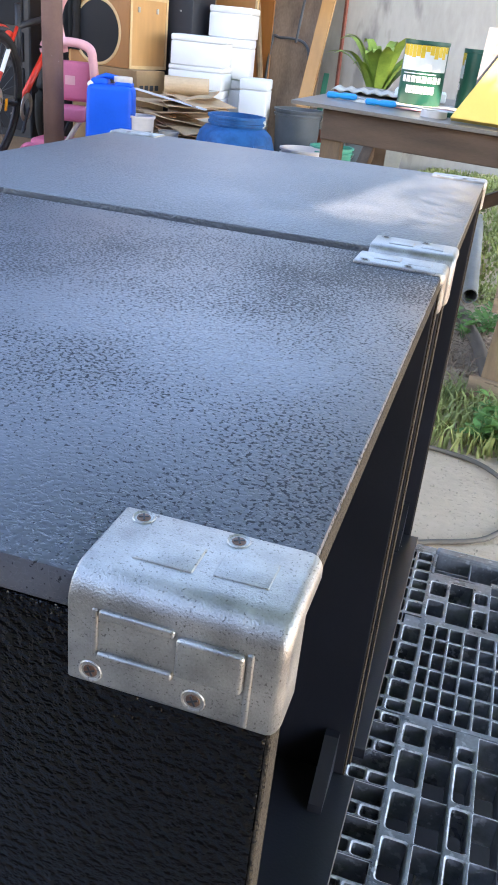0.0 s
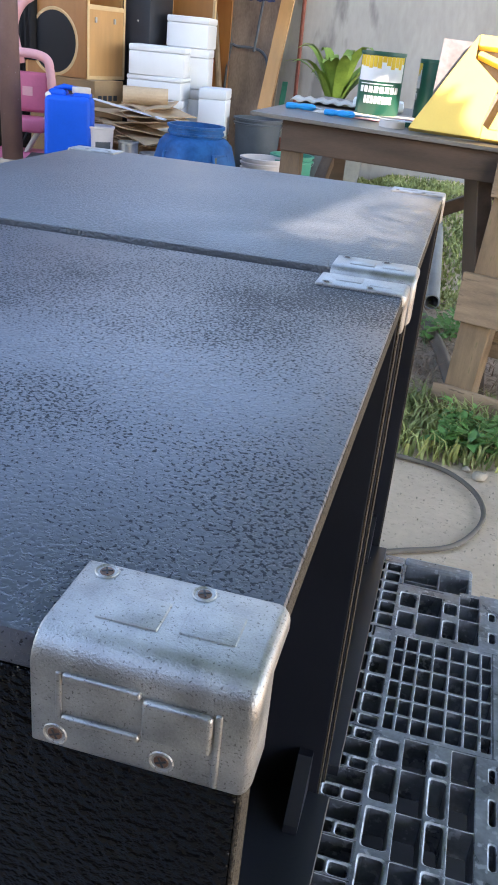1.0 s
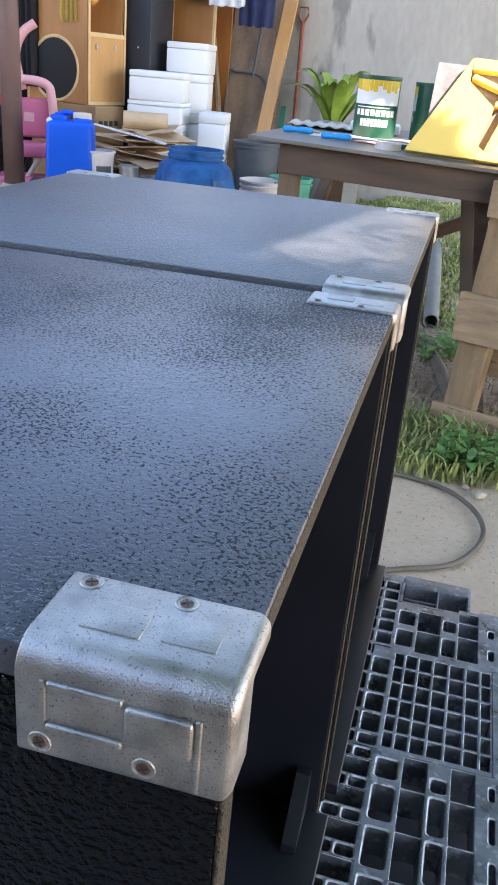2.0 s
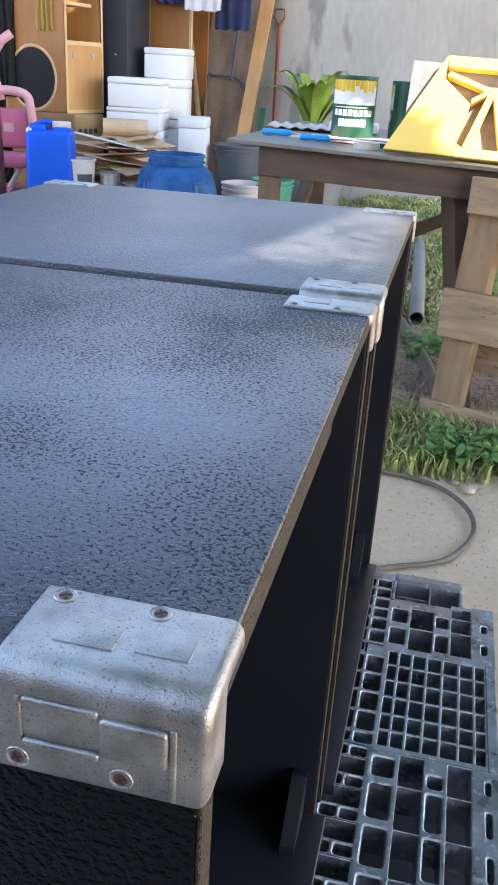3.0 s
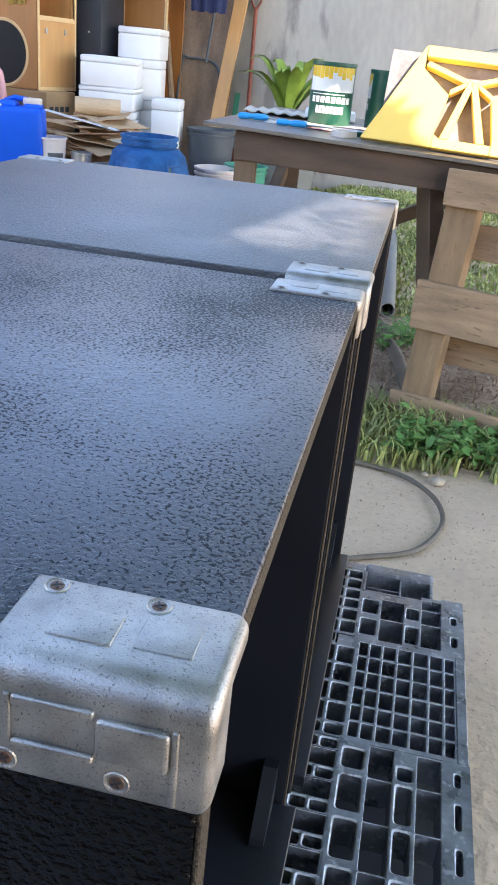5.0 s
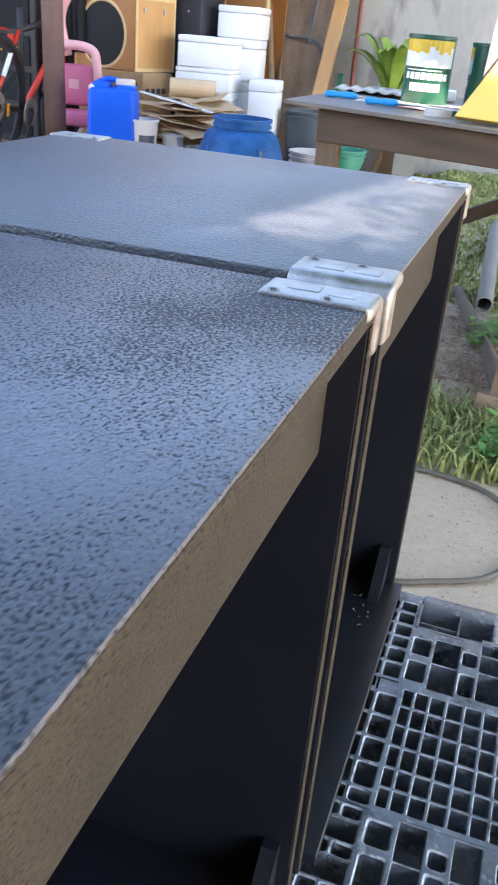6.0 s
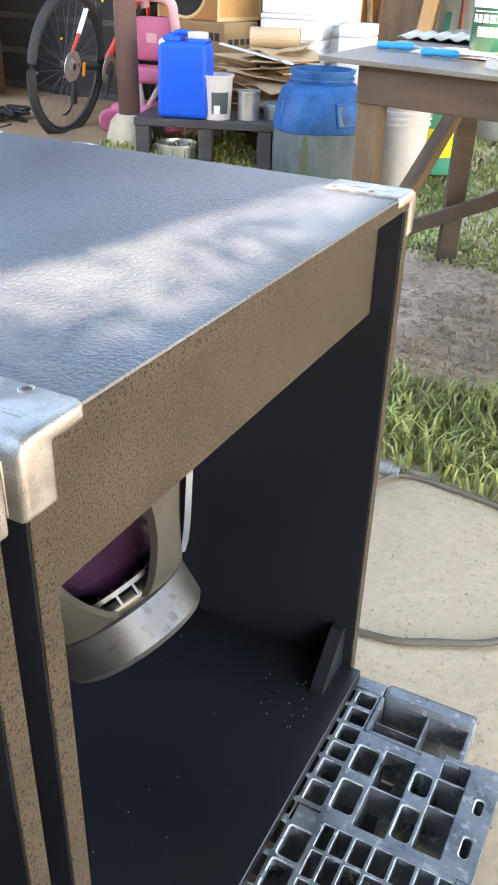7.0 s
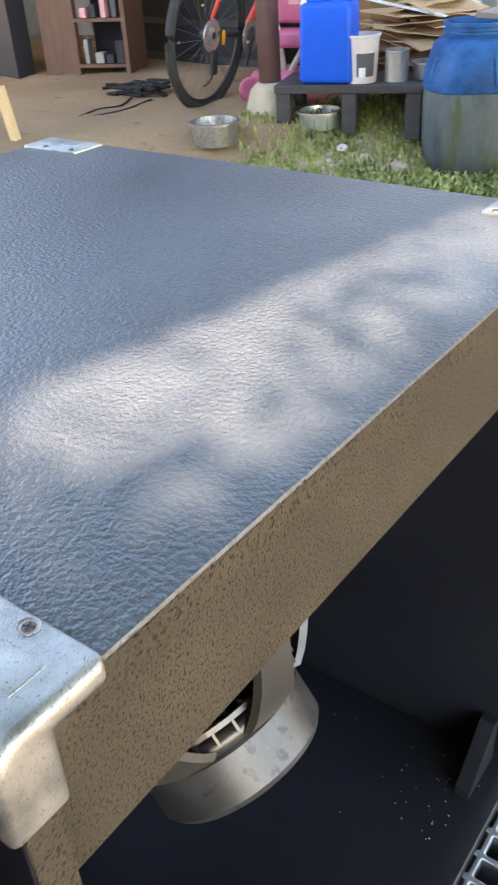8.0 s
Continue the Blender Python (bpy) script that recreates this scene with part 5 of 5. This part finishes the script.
for k, hgt in enumerate((0.27, 0.21, 0.13, 0.17)):
    foam_box(-1.955, 5.20, G0 + (0, 0.27, 0.48, 0.61)[k], 0.34, 0.30, hgt - 0.001, 9 + (0, 2, -2, 3)[k], "white foam box in a stack on the floor")
for k, hgt in enumerate((0.27, 0.27, 0.24, 0.18)):
    foam_box(-1.855, 5.50, G0 + (0, 0.27, 0.54, 0.78)[k], 0.27, 0.26, hgt - 0.001, 12 + (0, 3, -2, -7)[k], "white foam box in the taller stack")
for k in range(2):
    foam_box(-1.600, 5.26, G0 + 0.285 * k, 0.17, 0.26, 0.284, 12 - 3 * k, "small white foam box beside the stacks")


# ---- big wooden loudspeaker boxes at the back ----
def wooden_box():
    b = thing("wooden_speaker", "tall varnished plywood speaker box with round black woofer", "loudspeaker", m=pose(-2.315, 4.905, 0.765, 0, 0, -15))
    w, d, h = 0.47, 0.37, 1.02
    front = bmesh.new()
    add_box(front, -w, -0.003, 0.0, 0.018, 0.003, h)
    part("front_panel", front, REDBROWN, b, "reddish varnished front board")
    part("side_panel", box(-0.018, 0.0, 0.0185, d - 0.016, 0.0185, 0.385, 0.001, 1), PLY, b)
    part("side_panel", box(-0.33, -0.02, d - 0.02, d - 0.001, 0.0185, h), PLY, b)
    part("bottom_panel", box(-w, 0.0, 0.0185, d, 0.0, 0.018), PLY_EDGE, b)
    part("shelf", box(-0.36, 0.0, 0.0185, d - 0.021, 0.388, 0.410), PLY_EDGE, b)
    part("shelf", box(-0.30, -0.004, 0.0185, d * 0.72, 0.600, 0.618), PLY_EDGE, b)
    part("inner_back", box(-0.34, -0.32, 0.0185, d - 0.021, 0.412, h), REDBROWN, b)
    part("top_panel", box(-w, 0.0, 0.0, d, h + 0.001, h + 0.02), PLY_EDGE, b)
    part("left_panel", box(-w - 0.019, -w - 0.001, 0.0, d, 0.0, h), PLY, b)
    for y0 in (0.004, d - 0.020):
        part("edge_strip", box(0.0005, 0.004, y0, y0 + 0.018, 0.0, h), PLY_EDGE, b)
    for z0 in (0.0, 0.385):
        part("edge_strip", box(0.0005, 0.004, 0.0225, d - 0.0205, z0, z0 + 0.02), PLY_EDGE, b)
    ring = part("woofer", lathe([(0.192, 0.0015), (0.186, 0.006), (0.176, 0.005), (0.172, 0.001)], 48, m=pose(-0.255, 0.0, 0.190, 90, 0, 0)), PLY_EDGE, b, "black cloth woofer in a pale cut rim")
    part("cloth", lathe([(0.175, 0.0015), (0.12, 0.003), (0.06, 0.004), (0.001, 0.005)], 48, m=pose(-0.255, -0.0005, 0.190, 90, 0, 0)), MESH, ring)
    for y in (0.07, 0.25):
        part("catch", box(0.001, 0.010, y, y + 0.018, 0.315, 0.345, 0.002, 1), TIN, b)


wooden_box()
carton = thing("carton", "brown printed carton under the speaker box", "carton", m=pose(-2.46, 5.06, 0.21, 0, 0, -15))
auto(part("body", box(-0.26, 0.26, -0.13, 0.15, 0.0, 0.553, 0.004, 1), CARD_DK, carton))
for k in range(4):
    part("print_bar", box(0.05 + 0.045 * k, 0.085 + 0.045 * k, -0.1312, -0.1302, 0.46, 0.50), DARKBOX, carton)
    part("print_bar", box(0.2602, 0.2612, -0.10 + 0.05 * k, -0.065 + 0.05 * k, 0.44, 0.47), DARKBOX, carton)


def dark_speaker():
    b = thing("dark_speaker", "black speaker cabinet standing behind the wooden box", "loudspeaker", m=pose(-2.19, 5.30, 0.21, 0, 0, -8))
    auto(part("body", box(-0.30, 0.13, 0, 0.3, 0, 1.60, 0.006, 2), DARKBOX, b))
    for z in (0.9, 1.28):
        part("bolt", box(0.04, 0.05, -0.006, 0.001, z, z + 0.01), TIN, b)


dark_speaker()


def tall_cabinet():
    b = thing("plywood_cabinet", "tall orange-brown plywood cabinet against the sheets", "cabinet", m=pose(-2.02, 5.72, 0.21, 0, 0, -8))
    part("side_panel", box(-0.05, 0.24, 0, 0.02, 0, 1.75), REDBROWN, b)
    part("edge_strip", box(-0.072, -0.051, -0.004, 0.02, 0, 1.75), PLY_EDGE, b)
    part("edge_strip", box(0.241, 0.256, -0.004, 0.02, 0, 1.75), PLY_EDGE, b)
    part("back_panel", box(-0.05, 0.24, 0.30, 0.32, 0, 1.75), REDBROWN, b)
    part("door_panel", box(-0.07, -0.052, 0.021, 0.32, 0, 1.75), REDBROWN, b)


tall_cabinet()


# ---- leaning things along the wall ----
def leaning(name, label, category, x0, x1, z1, y0, y1, material, skew=0.0, thick=0.014):
    t = thing(name, label, category)
    bm = box(0, x1 - x0, 0, thick, 0, z1, 0.002, 1)
    for v in bm.verts:
        k = v.co.z / z1
        v.co.x += skew * k
        v.co.y += (y1 - y0) * k
    part("board", bm, material, t, m=pose(x0, y0, 0.2))
    return t


leaning("plywood_sheet", "large stained plywood sheet leaning on the wall", "plywood", -2.9, -1.72, 1.9, 5.98, 6.26, SHEET)
leaning("plywood_sheet", "second stained plywood sheet leaning on the wall", "plywood", -1.80, -1.40, 1.75, 5.90, 6.22, SHEET, 0.06)
leaning("timber_plank", "pale timber plank leaning on the wall", "plank", -1.50, -1.41, 1.9, 5.70, 6.20, PLY, 0.16, 0.03)
leaning("pvc_strip", "green painted strip leaning on the wall", "strip", -1.395, -1.355, 0.62, 6.02, 6.24, GREENPAIL, 0.0, 0.01)
stick = thing("wooden_stick", "pale round stick leaning against the sheets", "stick")
part("stick", tube([(-1.62, 5.55, 0.42), (-1.93, 6.12, 1.42)], 0.022, 8), PALE_V, stick)


def shovel():
    s = thing("shovel", "rusty red long-handled tool leaning on the wall", "shovel")
    part("shaft", tube([(-1.27, 6.15, 0.25), (-1.30, 6.27, 1.38)], 0.014, 8), RUST, s)
    part("grip", tube([(-1.30, 6.265, 1.36), (-1.335, 6.265, 1.42), (-1.33, 6.265, 1.47), (-1.27, 6.265, 1.47), (-1.265, 6.265, 1.42), (-1.30, 6.265, 1.36)], 0.008, 6), RUST, s)
    auto(part("blade", box(-1.36, -1.17, 6.12, 6.13, 0.20, 0.45, 0.004, 1), RUST, s))


RUST = mat("rusty_red_metal", (0.26, 0.075, 0.05), 0.7, var=0.35, scale=12, fine=120, bump=0.3)
shovel()
frame_rack = thing("bent_rack", "thin dark bent metal frame leaning on the sheets", "rack")
part("bar", tube(curve_points([(-1.76, 5.95, 0.5), (-1.74, 6.0, 0.98), (-1.68, 6.0, 1.02), (-1.50, 5.98, 1.00), (-1.44, 5.92, 0.86), (-1.46, 5.8, 0.55)], 6), 0.010, 6), GREYPOT, frame_rack)
part("bar", tube([(-1.74, 6.0, 1.0), (-1.78, 6.1, 1.60)], 0.010, 6), GREYPOT, frame_rack)
part("bar", tube([(-1.56, 5.98, 1.0), (-1.52, 6.1, 1.60)], 0.010, 6), GREYPOT, frame_rack)
part("bar", tube([(-1.78, 6.1, 1.60), (-1.52, 6.1, 1.60)], 0.010, 6), GREYPOT, frame_rack)


def hanging(name, label, x, y, z, w, h, material, seed, turn=0):
    c = thing(name, label, "clothes", m=pose(x, y, z, 0, 0, turn))
    bm = bmesh.new()
    n, r = 14, 8
    front = [[bm.verts.new((w * (i / n - 0.5) * (1 - 0.12 * j / r), 0.022 * math.sin(i * 1.4 + seed) + 0.02 * noise.noise((i * 0.5, j * 0.5, seed)), -h * j / r + 0.02 * noise.noise((i * 0.7, seed, 0)) * j / r)) for i in range(n + 1)] for j in range(r + 1)]
    back = [[bm.verts.new(v.co + Vector((0, 0.03, 0))) for v in row] for row in front]
    for j in range(r):
        for i in range(n):
            bm.faces.new((front[j][i], front[j][i + 1], front[j + 1][i + 1], front[j + 1][i]))
            bm.faces.new((back[j][i], back[j + 1][i], back[j + 1][i + 1], back[j][i + 1]))
    for j in range(r):
        bm.faces.new((front[j][0], front[j + 1][0], back[j + 1][0], back[j][0]))
        bm.faces.new((back[j][n], back[j + 1][n], front[j + 1][n], front[j][n]))
    part("cloth", bm, material, c, smooth=True)


LINE_Y = 5.62
tagged(link("clothes_line", tube([(-3.4, LINE_Y + 0.015, 1.93), (-2.0, LINE_Y + 0.015, 1.90), (1.2, LINE_Y + 0.015, 1.95)], 0.004, 6), GREYPOT), "thin line strung along the back wall", "line")
hanging("washing", "navy cloth hung on the line", -1.48, LINE_Y, 1.90, 0.26, 0.60, CLOTH_N, 2)
hanging("washing", "white cloth hung on the line", -1.66, LINE_Y - 0.05, 1.90, 0.26, 0.50, CLOTH_W, 5)
hanging("washing", "dark navy cloth hung on the line", -1.90, LINE_Y, 1.90, 0.22, 0.46, CLOTH_N, 8)
hanging("jacket", "mustard jacket hung on the wooden speaker", -2.45, 4.932, 1.62, 0.12, 0.40, CLOTH_Y, 3, -15)
hanging("trousers", "black trousers hung beside the speaker box", -2.76, 4.985, 1.50, 0.14, 0.66, DARKCLOTH, 6, -15)


# ---- post, bicycle, toy cart and the covered floor ----
post = thing("post", "brown painted round post on a cement footing", "post", m=pose(-2.43, 4.20, rise(-2.43, 4.2)))
part("shaft", tube([(0.0, 0, 0.05), (-0.02, 0.01, 1.2), (-0.03, 0.02, 2.45)], 0.056, 20), POSTM, post, smooth=True)
auto(part("footing", lathe([(0.135, -0.05), (0.125, 0.03), (0.10, 0.115), (0.072, 0.145), (0.05, 0.15)], 20), FOOT, post, "rough cement footing"), 40)


def bicycle():
    """Rear half towards the yard: the wheel, frame, saddle and mudguard that can be seen."""
    b = thing("bicycle", "black and red bicycle standing under the roof", "bicycle", m=pose(-2.90, 4.25, 0.205, 0, 0, 97) @ pose(0, 0, 0, 7, 0, 0))
    R = 0.350

    def wheel(x):
        c = [(x + R * math.cos(a), 0, R + R * math.sin(a)) for a in np.linspace(0, 2 * math.pi, 49)[:-1]]
        w = part("wheel", tube(c, 0.024, 10, closed=True), TYRE, b, smooth=True)
        part("rim", tube([(x + (R - 0.028) * math.cos(a), 0, R + (R - 0.028) * math.sin(a)) for a in np.linspace(0, 2 * math.pi, 49)[:-1]], 0.010, 8, closed=True), DARKBOX, w, smooth=True)
        for k in range(28):
            a = 2 * math.pi * k / 28
            part("spoke", tube([(x + 0.02 * math.cos(a + 0.9), 0.018 if k % 2 else -0.018, R + 0.02 * math.sin(a + 0.9)), (x + (R - 0.03) * math.cos(a), 0, R + (R - 0.03) * math.sin(a))], 0.0011, 4), GREYPOT, w)
        part("hub", lathe([(0.001, -0.04), (0.018, -0.04), (0.018, 0.04), (0.001, 0.04)], 16, m=pose(x, 0, R, 90, 0, 0)), DARKBOX, w)
        return w
    w = wheel(0.0)
    wheel(1.02)
    part("brake_disc", lathe([(0.05, 0.026), (0.08, 0.026), (0.08, 0.030), (0.05, 0.030)], 28, m=pose(0, 0, R, 90, 0, 0)), CHROME, b)
    for k in range(5):
        part("sprocket", lathe([(0.02, 0), (0.055 - 0.006 * k, 0), (0.055 - 0.006 * k, 0.003), (0.02, 0.003)], 24, m=pose(0, -0.02 - 0.005 * k, R, 90, 0, 0)), TIN, b)
    auto(part("derailleur", box(-0.02, 0.03, -0.05, -0.03, 0.16, 0.28, 0.005, 1), DARKBOX, b))
    auto(part("reflector", box(0.06, 0.085, -0.06, -0.05, 0.30, 0.37, 0.004, 1), AMBER, b, "orange pedal reflector"))
    for p, q, r, m in (((0, 0, R), (0.38, 0, 0.30), 0.012, DARKBOX), ((0, 0.0, R), (0.26, 0, 0.74), 0.010, RED), ((0.38, 0, 0.30), (0.24, 0, 0.86), 0.017, DARKBOX), ((0.38, 0, 0.30), (0.86, 0, 0.74), 0.020, RED), ((0.26, 0, 0.74), (0.84, 0, 0.82), 0.018, DARKBOX), ((0.83, 0, 0.68), (0.86, 0, 0.92), 0.020, DARKBOX), ((0.86, 0, 0.70), (1.02, 0, R), 0.014, RED), ((0.84, -0.28, 0.98), (0.84, 0.28, 0.98), 0.012, DARKBOX)):
        part("frame_tube", tube([p, q], r, 10), m, b, smooth=True)
    part("frame_tube", tube([(0.10, 0.0, 0.50), (0.17, 0.0, 0.62)], 0.0125, 10), WHITE, b)
    sad = bmesh.new()
    add_box(sad, 0.10, 0.36, -0.07, 0.07, 0.90, 0.945, 0.016, 3)
    for v in sad.verts:
        k = (v.co.x - 0.10) / 0.26
        v.co.y *= 1 - 0.68 * k
        v.co.z += 0.02 * (1 - k) ** 2
    auto(part("saddle", sad, RED, b, "red padded saddle"), 60)
    guard = bmesh.new()
    prev = None
    for a in np.linspace(1.3, 2.1, 12):
        rr = R + 0.055
        row = [guard.verts.new((rr * math.cos(a), y, R + (rr + dz) * math.sin(a))) for y, dz in ((-0.026, -0.010), (-0.014, 0.0), (0.014, 0.0), (0.026, -0.010))]
        if prev:
            for k in range(3):
                guard.faces.new((prev[k], prev[k + 1], row[k + 1], row[k]))
        prev = row
    part("mudguard", guard, RED, b, "red plastic mudguard", smooth=True)
    part("crank", tube([(0.38, -0.06, 0.30), (0.30, -0.07, 0.16)], 0.010, 8), DARKBOX, b)
    part("chainring", lathe([(0.05, 0.0), (0.085, 0.0), (0.085, 0.004), (0.05, 0.004)], 28, m=pose(0.38, -0.045, 0.30, 90, 0, 0)), TIN, b)
    part("rear_lamp", lathe([(0.001, 0.02), (0.02, 0.02), (0.02, 0.0)], 14, m=pose(0.17, 0, 0.70, 0, -90, 0)), RED, b)


AMBER = mat("amber_plastic", (0.75, 0.30, 0.01), 0.3, var=0.1, scale=20, fine=100, bump=0.02)
bicycle()


def toy_cart():
    c = thing("toy_stroller", "pink plastic toy stroller with pale tube frame", "toy stroller", m=pose(-2.55, 4.62, 0.21, 0, 0, 10))
    seat = bmesh.new()
    add_box(seat, -0.10, 0.12, -0.02, 0.03, 0.36, 0.58, 0.02, 3)
    auto(part("backrest", seat, PINK, c, "deep pink seat back"), 50)
    auto(part("seat", box(-0.10, 0.13, -0.16, 0.02, 0.26, 0.34, 0.02, 3), PINK, c), 50)
    auto(part("label_patch", box(-0.03, 0.03, -0.023, -0.021, 0.45, 0.50), PINK_PALE, c))
    part("handle", tube(curve_points([(-0.14, -0.06, 0.60), (-0.13, -0.06, 0.66), (0.0, -0.06, 0.68), (0.12, -0.06, 0.66), (0.15, -0.06, 0.58), (0.16, -0.03, 0.36)], 6), 0.026, 10), PINK_PALE, c, smooth=True)
    part("frame_tube", tube([(-0.12, -0.08, 0.64), (0.0, -0.14, 0.08)], 0.015, 8), CREAM, c, smooth=True)
    part("frame_tube", tube([(0.16, -0.06, 0.40), (-0.02, -0.14, 0.08)], 0.015, 8), CREAM, c, smooth=True)
    auto(part("tray", box(-0.20, 0.22, -0.18, 0.06, 0.06, 0.15, 0.03, 3), PINK, c), 50)
    for x in (-0.19, 0.19):
        auto(part("wheel", lathe([(0.001, -0.012), (0.030, -0.02), (0.055, -0.02), (0.062, -0.014), (0.062, 0.014), (0.055, 0.02), (0.030, 0.02), (0.001, 0.012)], 24, m=pose(x, -0.19, 0.062, 90, 0, 30)), PINK, c), 40)
    part("horn", tube(curve_points([(-0.05, 0.02, 0.62), (-0.08, 0.0, 0.80), (-0.03, -0.02, 0.92), (0.04, 0.0, 0.98)], 6), 0.026, 10), PINK_PALE, c, smooth=True)


toy_cart()


def equipment_rack():
    r = thing("equipment_rack", "black equipment rack with rows of small knobs", "rack", m=pose(-3.95, 5.35, 0.21, 0, 0, -6))
    auto(part("case", box(-0.55, 0.75, 0.0, 0.5, 0.0, 1.9, 0.01, 1), DARKBOX, r))
    rng = random.Random(8)
    for k in range(8):
        shelf = part("unit", box(-0.50, 0.70, -0.012, 0.002, 0.06 + 0.22 * k, 0.24 + 0.22 * k, 0.004, 1), MESH, r)
        for j in sorted(rng.sample(range(9), 3)):
            part("knob", lathe([(0.008, 0.0), (0.008, 0.010), (0.001, 0.011)], 10, m=pose(-0.44 + 0.13 * j, -0.012, 0.12 + 0.22 * k + 0.05 * rng.random(), 90, 0, 0)), (TIN, TIN, RED, GOLD, TIN)[rng.randrange(5)], shelf)


equipment_rack()


def shelf_unit():
    s = thing("shelf_unit", "brown wooden shelf crowded with small things", "shelf", m=pose(-4.28, 4.72, 0.21, 0, 0, 20))
    part("side_board", box(-0.30, -0.05, 0.0, 0.05, 0, 1.9), RUSTWOOD, s)
    part("side_board", box(0.28, 0.31, 0.0, 0.3, 0, 1.9), RUSTWOOD, s)
    part("back_board", box(-0.049, 0.279, 0.27, 0.29, 0, 1.9), DARKBOX, s)
    rng = random.Random(15)
    for k in range(6):
        sh = part("shelf", box(-0.049, 0.279, 0.0, 0.268, 0.05 + 0.27 * k, 0.07 + 0.27 * k), RUSTWOOD, s)
        for j in range(4):
            x, h = -0.02 + 0.075 * j, rng.uniform(0.05, 0.15)
            part("oddment", box(x, x + rng.uniform(0.03, 0.06), 0.03, 0.10, 0.0705 + 0.27 * k, 0.07 + 0.27 * k + h, 0.004, 1), (TIN, DARKBOX, PINK_PALE, CARD_DK, GREYPOT)[rng.randrange(5)], sh)


RUSTWOOD = mat("red_brown_board", (0.13, 0.065, 0.04), 0.6, var=0.3, scale=5, fine=60, bump=0.2, stretch=(6, 6, 1))
shelf_unit()
plaster = link("wall_side", box(-5.6, -4.66, 4.45, 4.60, 0.15, 2.58), DARKBOX)
tagged(plaster, "dark wall end by the covered floor", "wall", kind="structure")


def cable_tangle():
    c = thing("cable_tangle", "tangle of black cables on the dirt floor", "cable", m=pose(-3.40, 4.30, 0.222))
    rng = random.Random(33)
    for k in range(4):
        pts = [(rng.uniform(-0.24, 0.18), rng.uniform(-0.12, 0.16), rng.uniform(0.0, 0.06)) for _ in range(9)]
        part("cable", tube(curve_points(pts, 6), 0.009, 6), DARKCLOTH, c, smooth=True)
    part("cable", tube(curve_points([(0.0, -0.1, 0), (0.10, -0.30, 0), (0.05, -0.42, 0), (0.10, -0.62, 0)], 6), 0.006, 6), DARKCLOTH, c, smooth=True)
    part("cable", tube(curve_points([(0.15, -0.1, 0), (0.20, -0.35, 0), (0.18, -0.5, 0), (0.14, -0.66, 0)], 6), 0.006, 6), DARKCLOTH, c, smooth=True)
    part("cable", tube(curve_points([(0.05, 0.1, 0), (0.2, 0.3, 0.0), (0.10, 0.55, 0.1), (-0.02, 0.75, 0.4)], 6), 0.006, 6), DARKCLOTH, c, smooth=True)


cable_tangle()
hanger = thing("timber_batten", "pale timber batten leaning by the covered floor", "timber", m=pose(-3.24, 3.22, rise(-3.24, 3.22) - 0.01, 0, -12, 0))
auto(part("batten", box(-0.02, 0.02, -0.02, 0.02, 0.0, 0.26, 0.003, 1), PLY_EDGE, hanger))
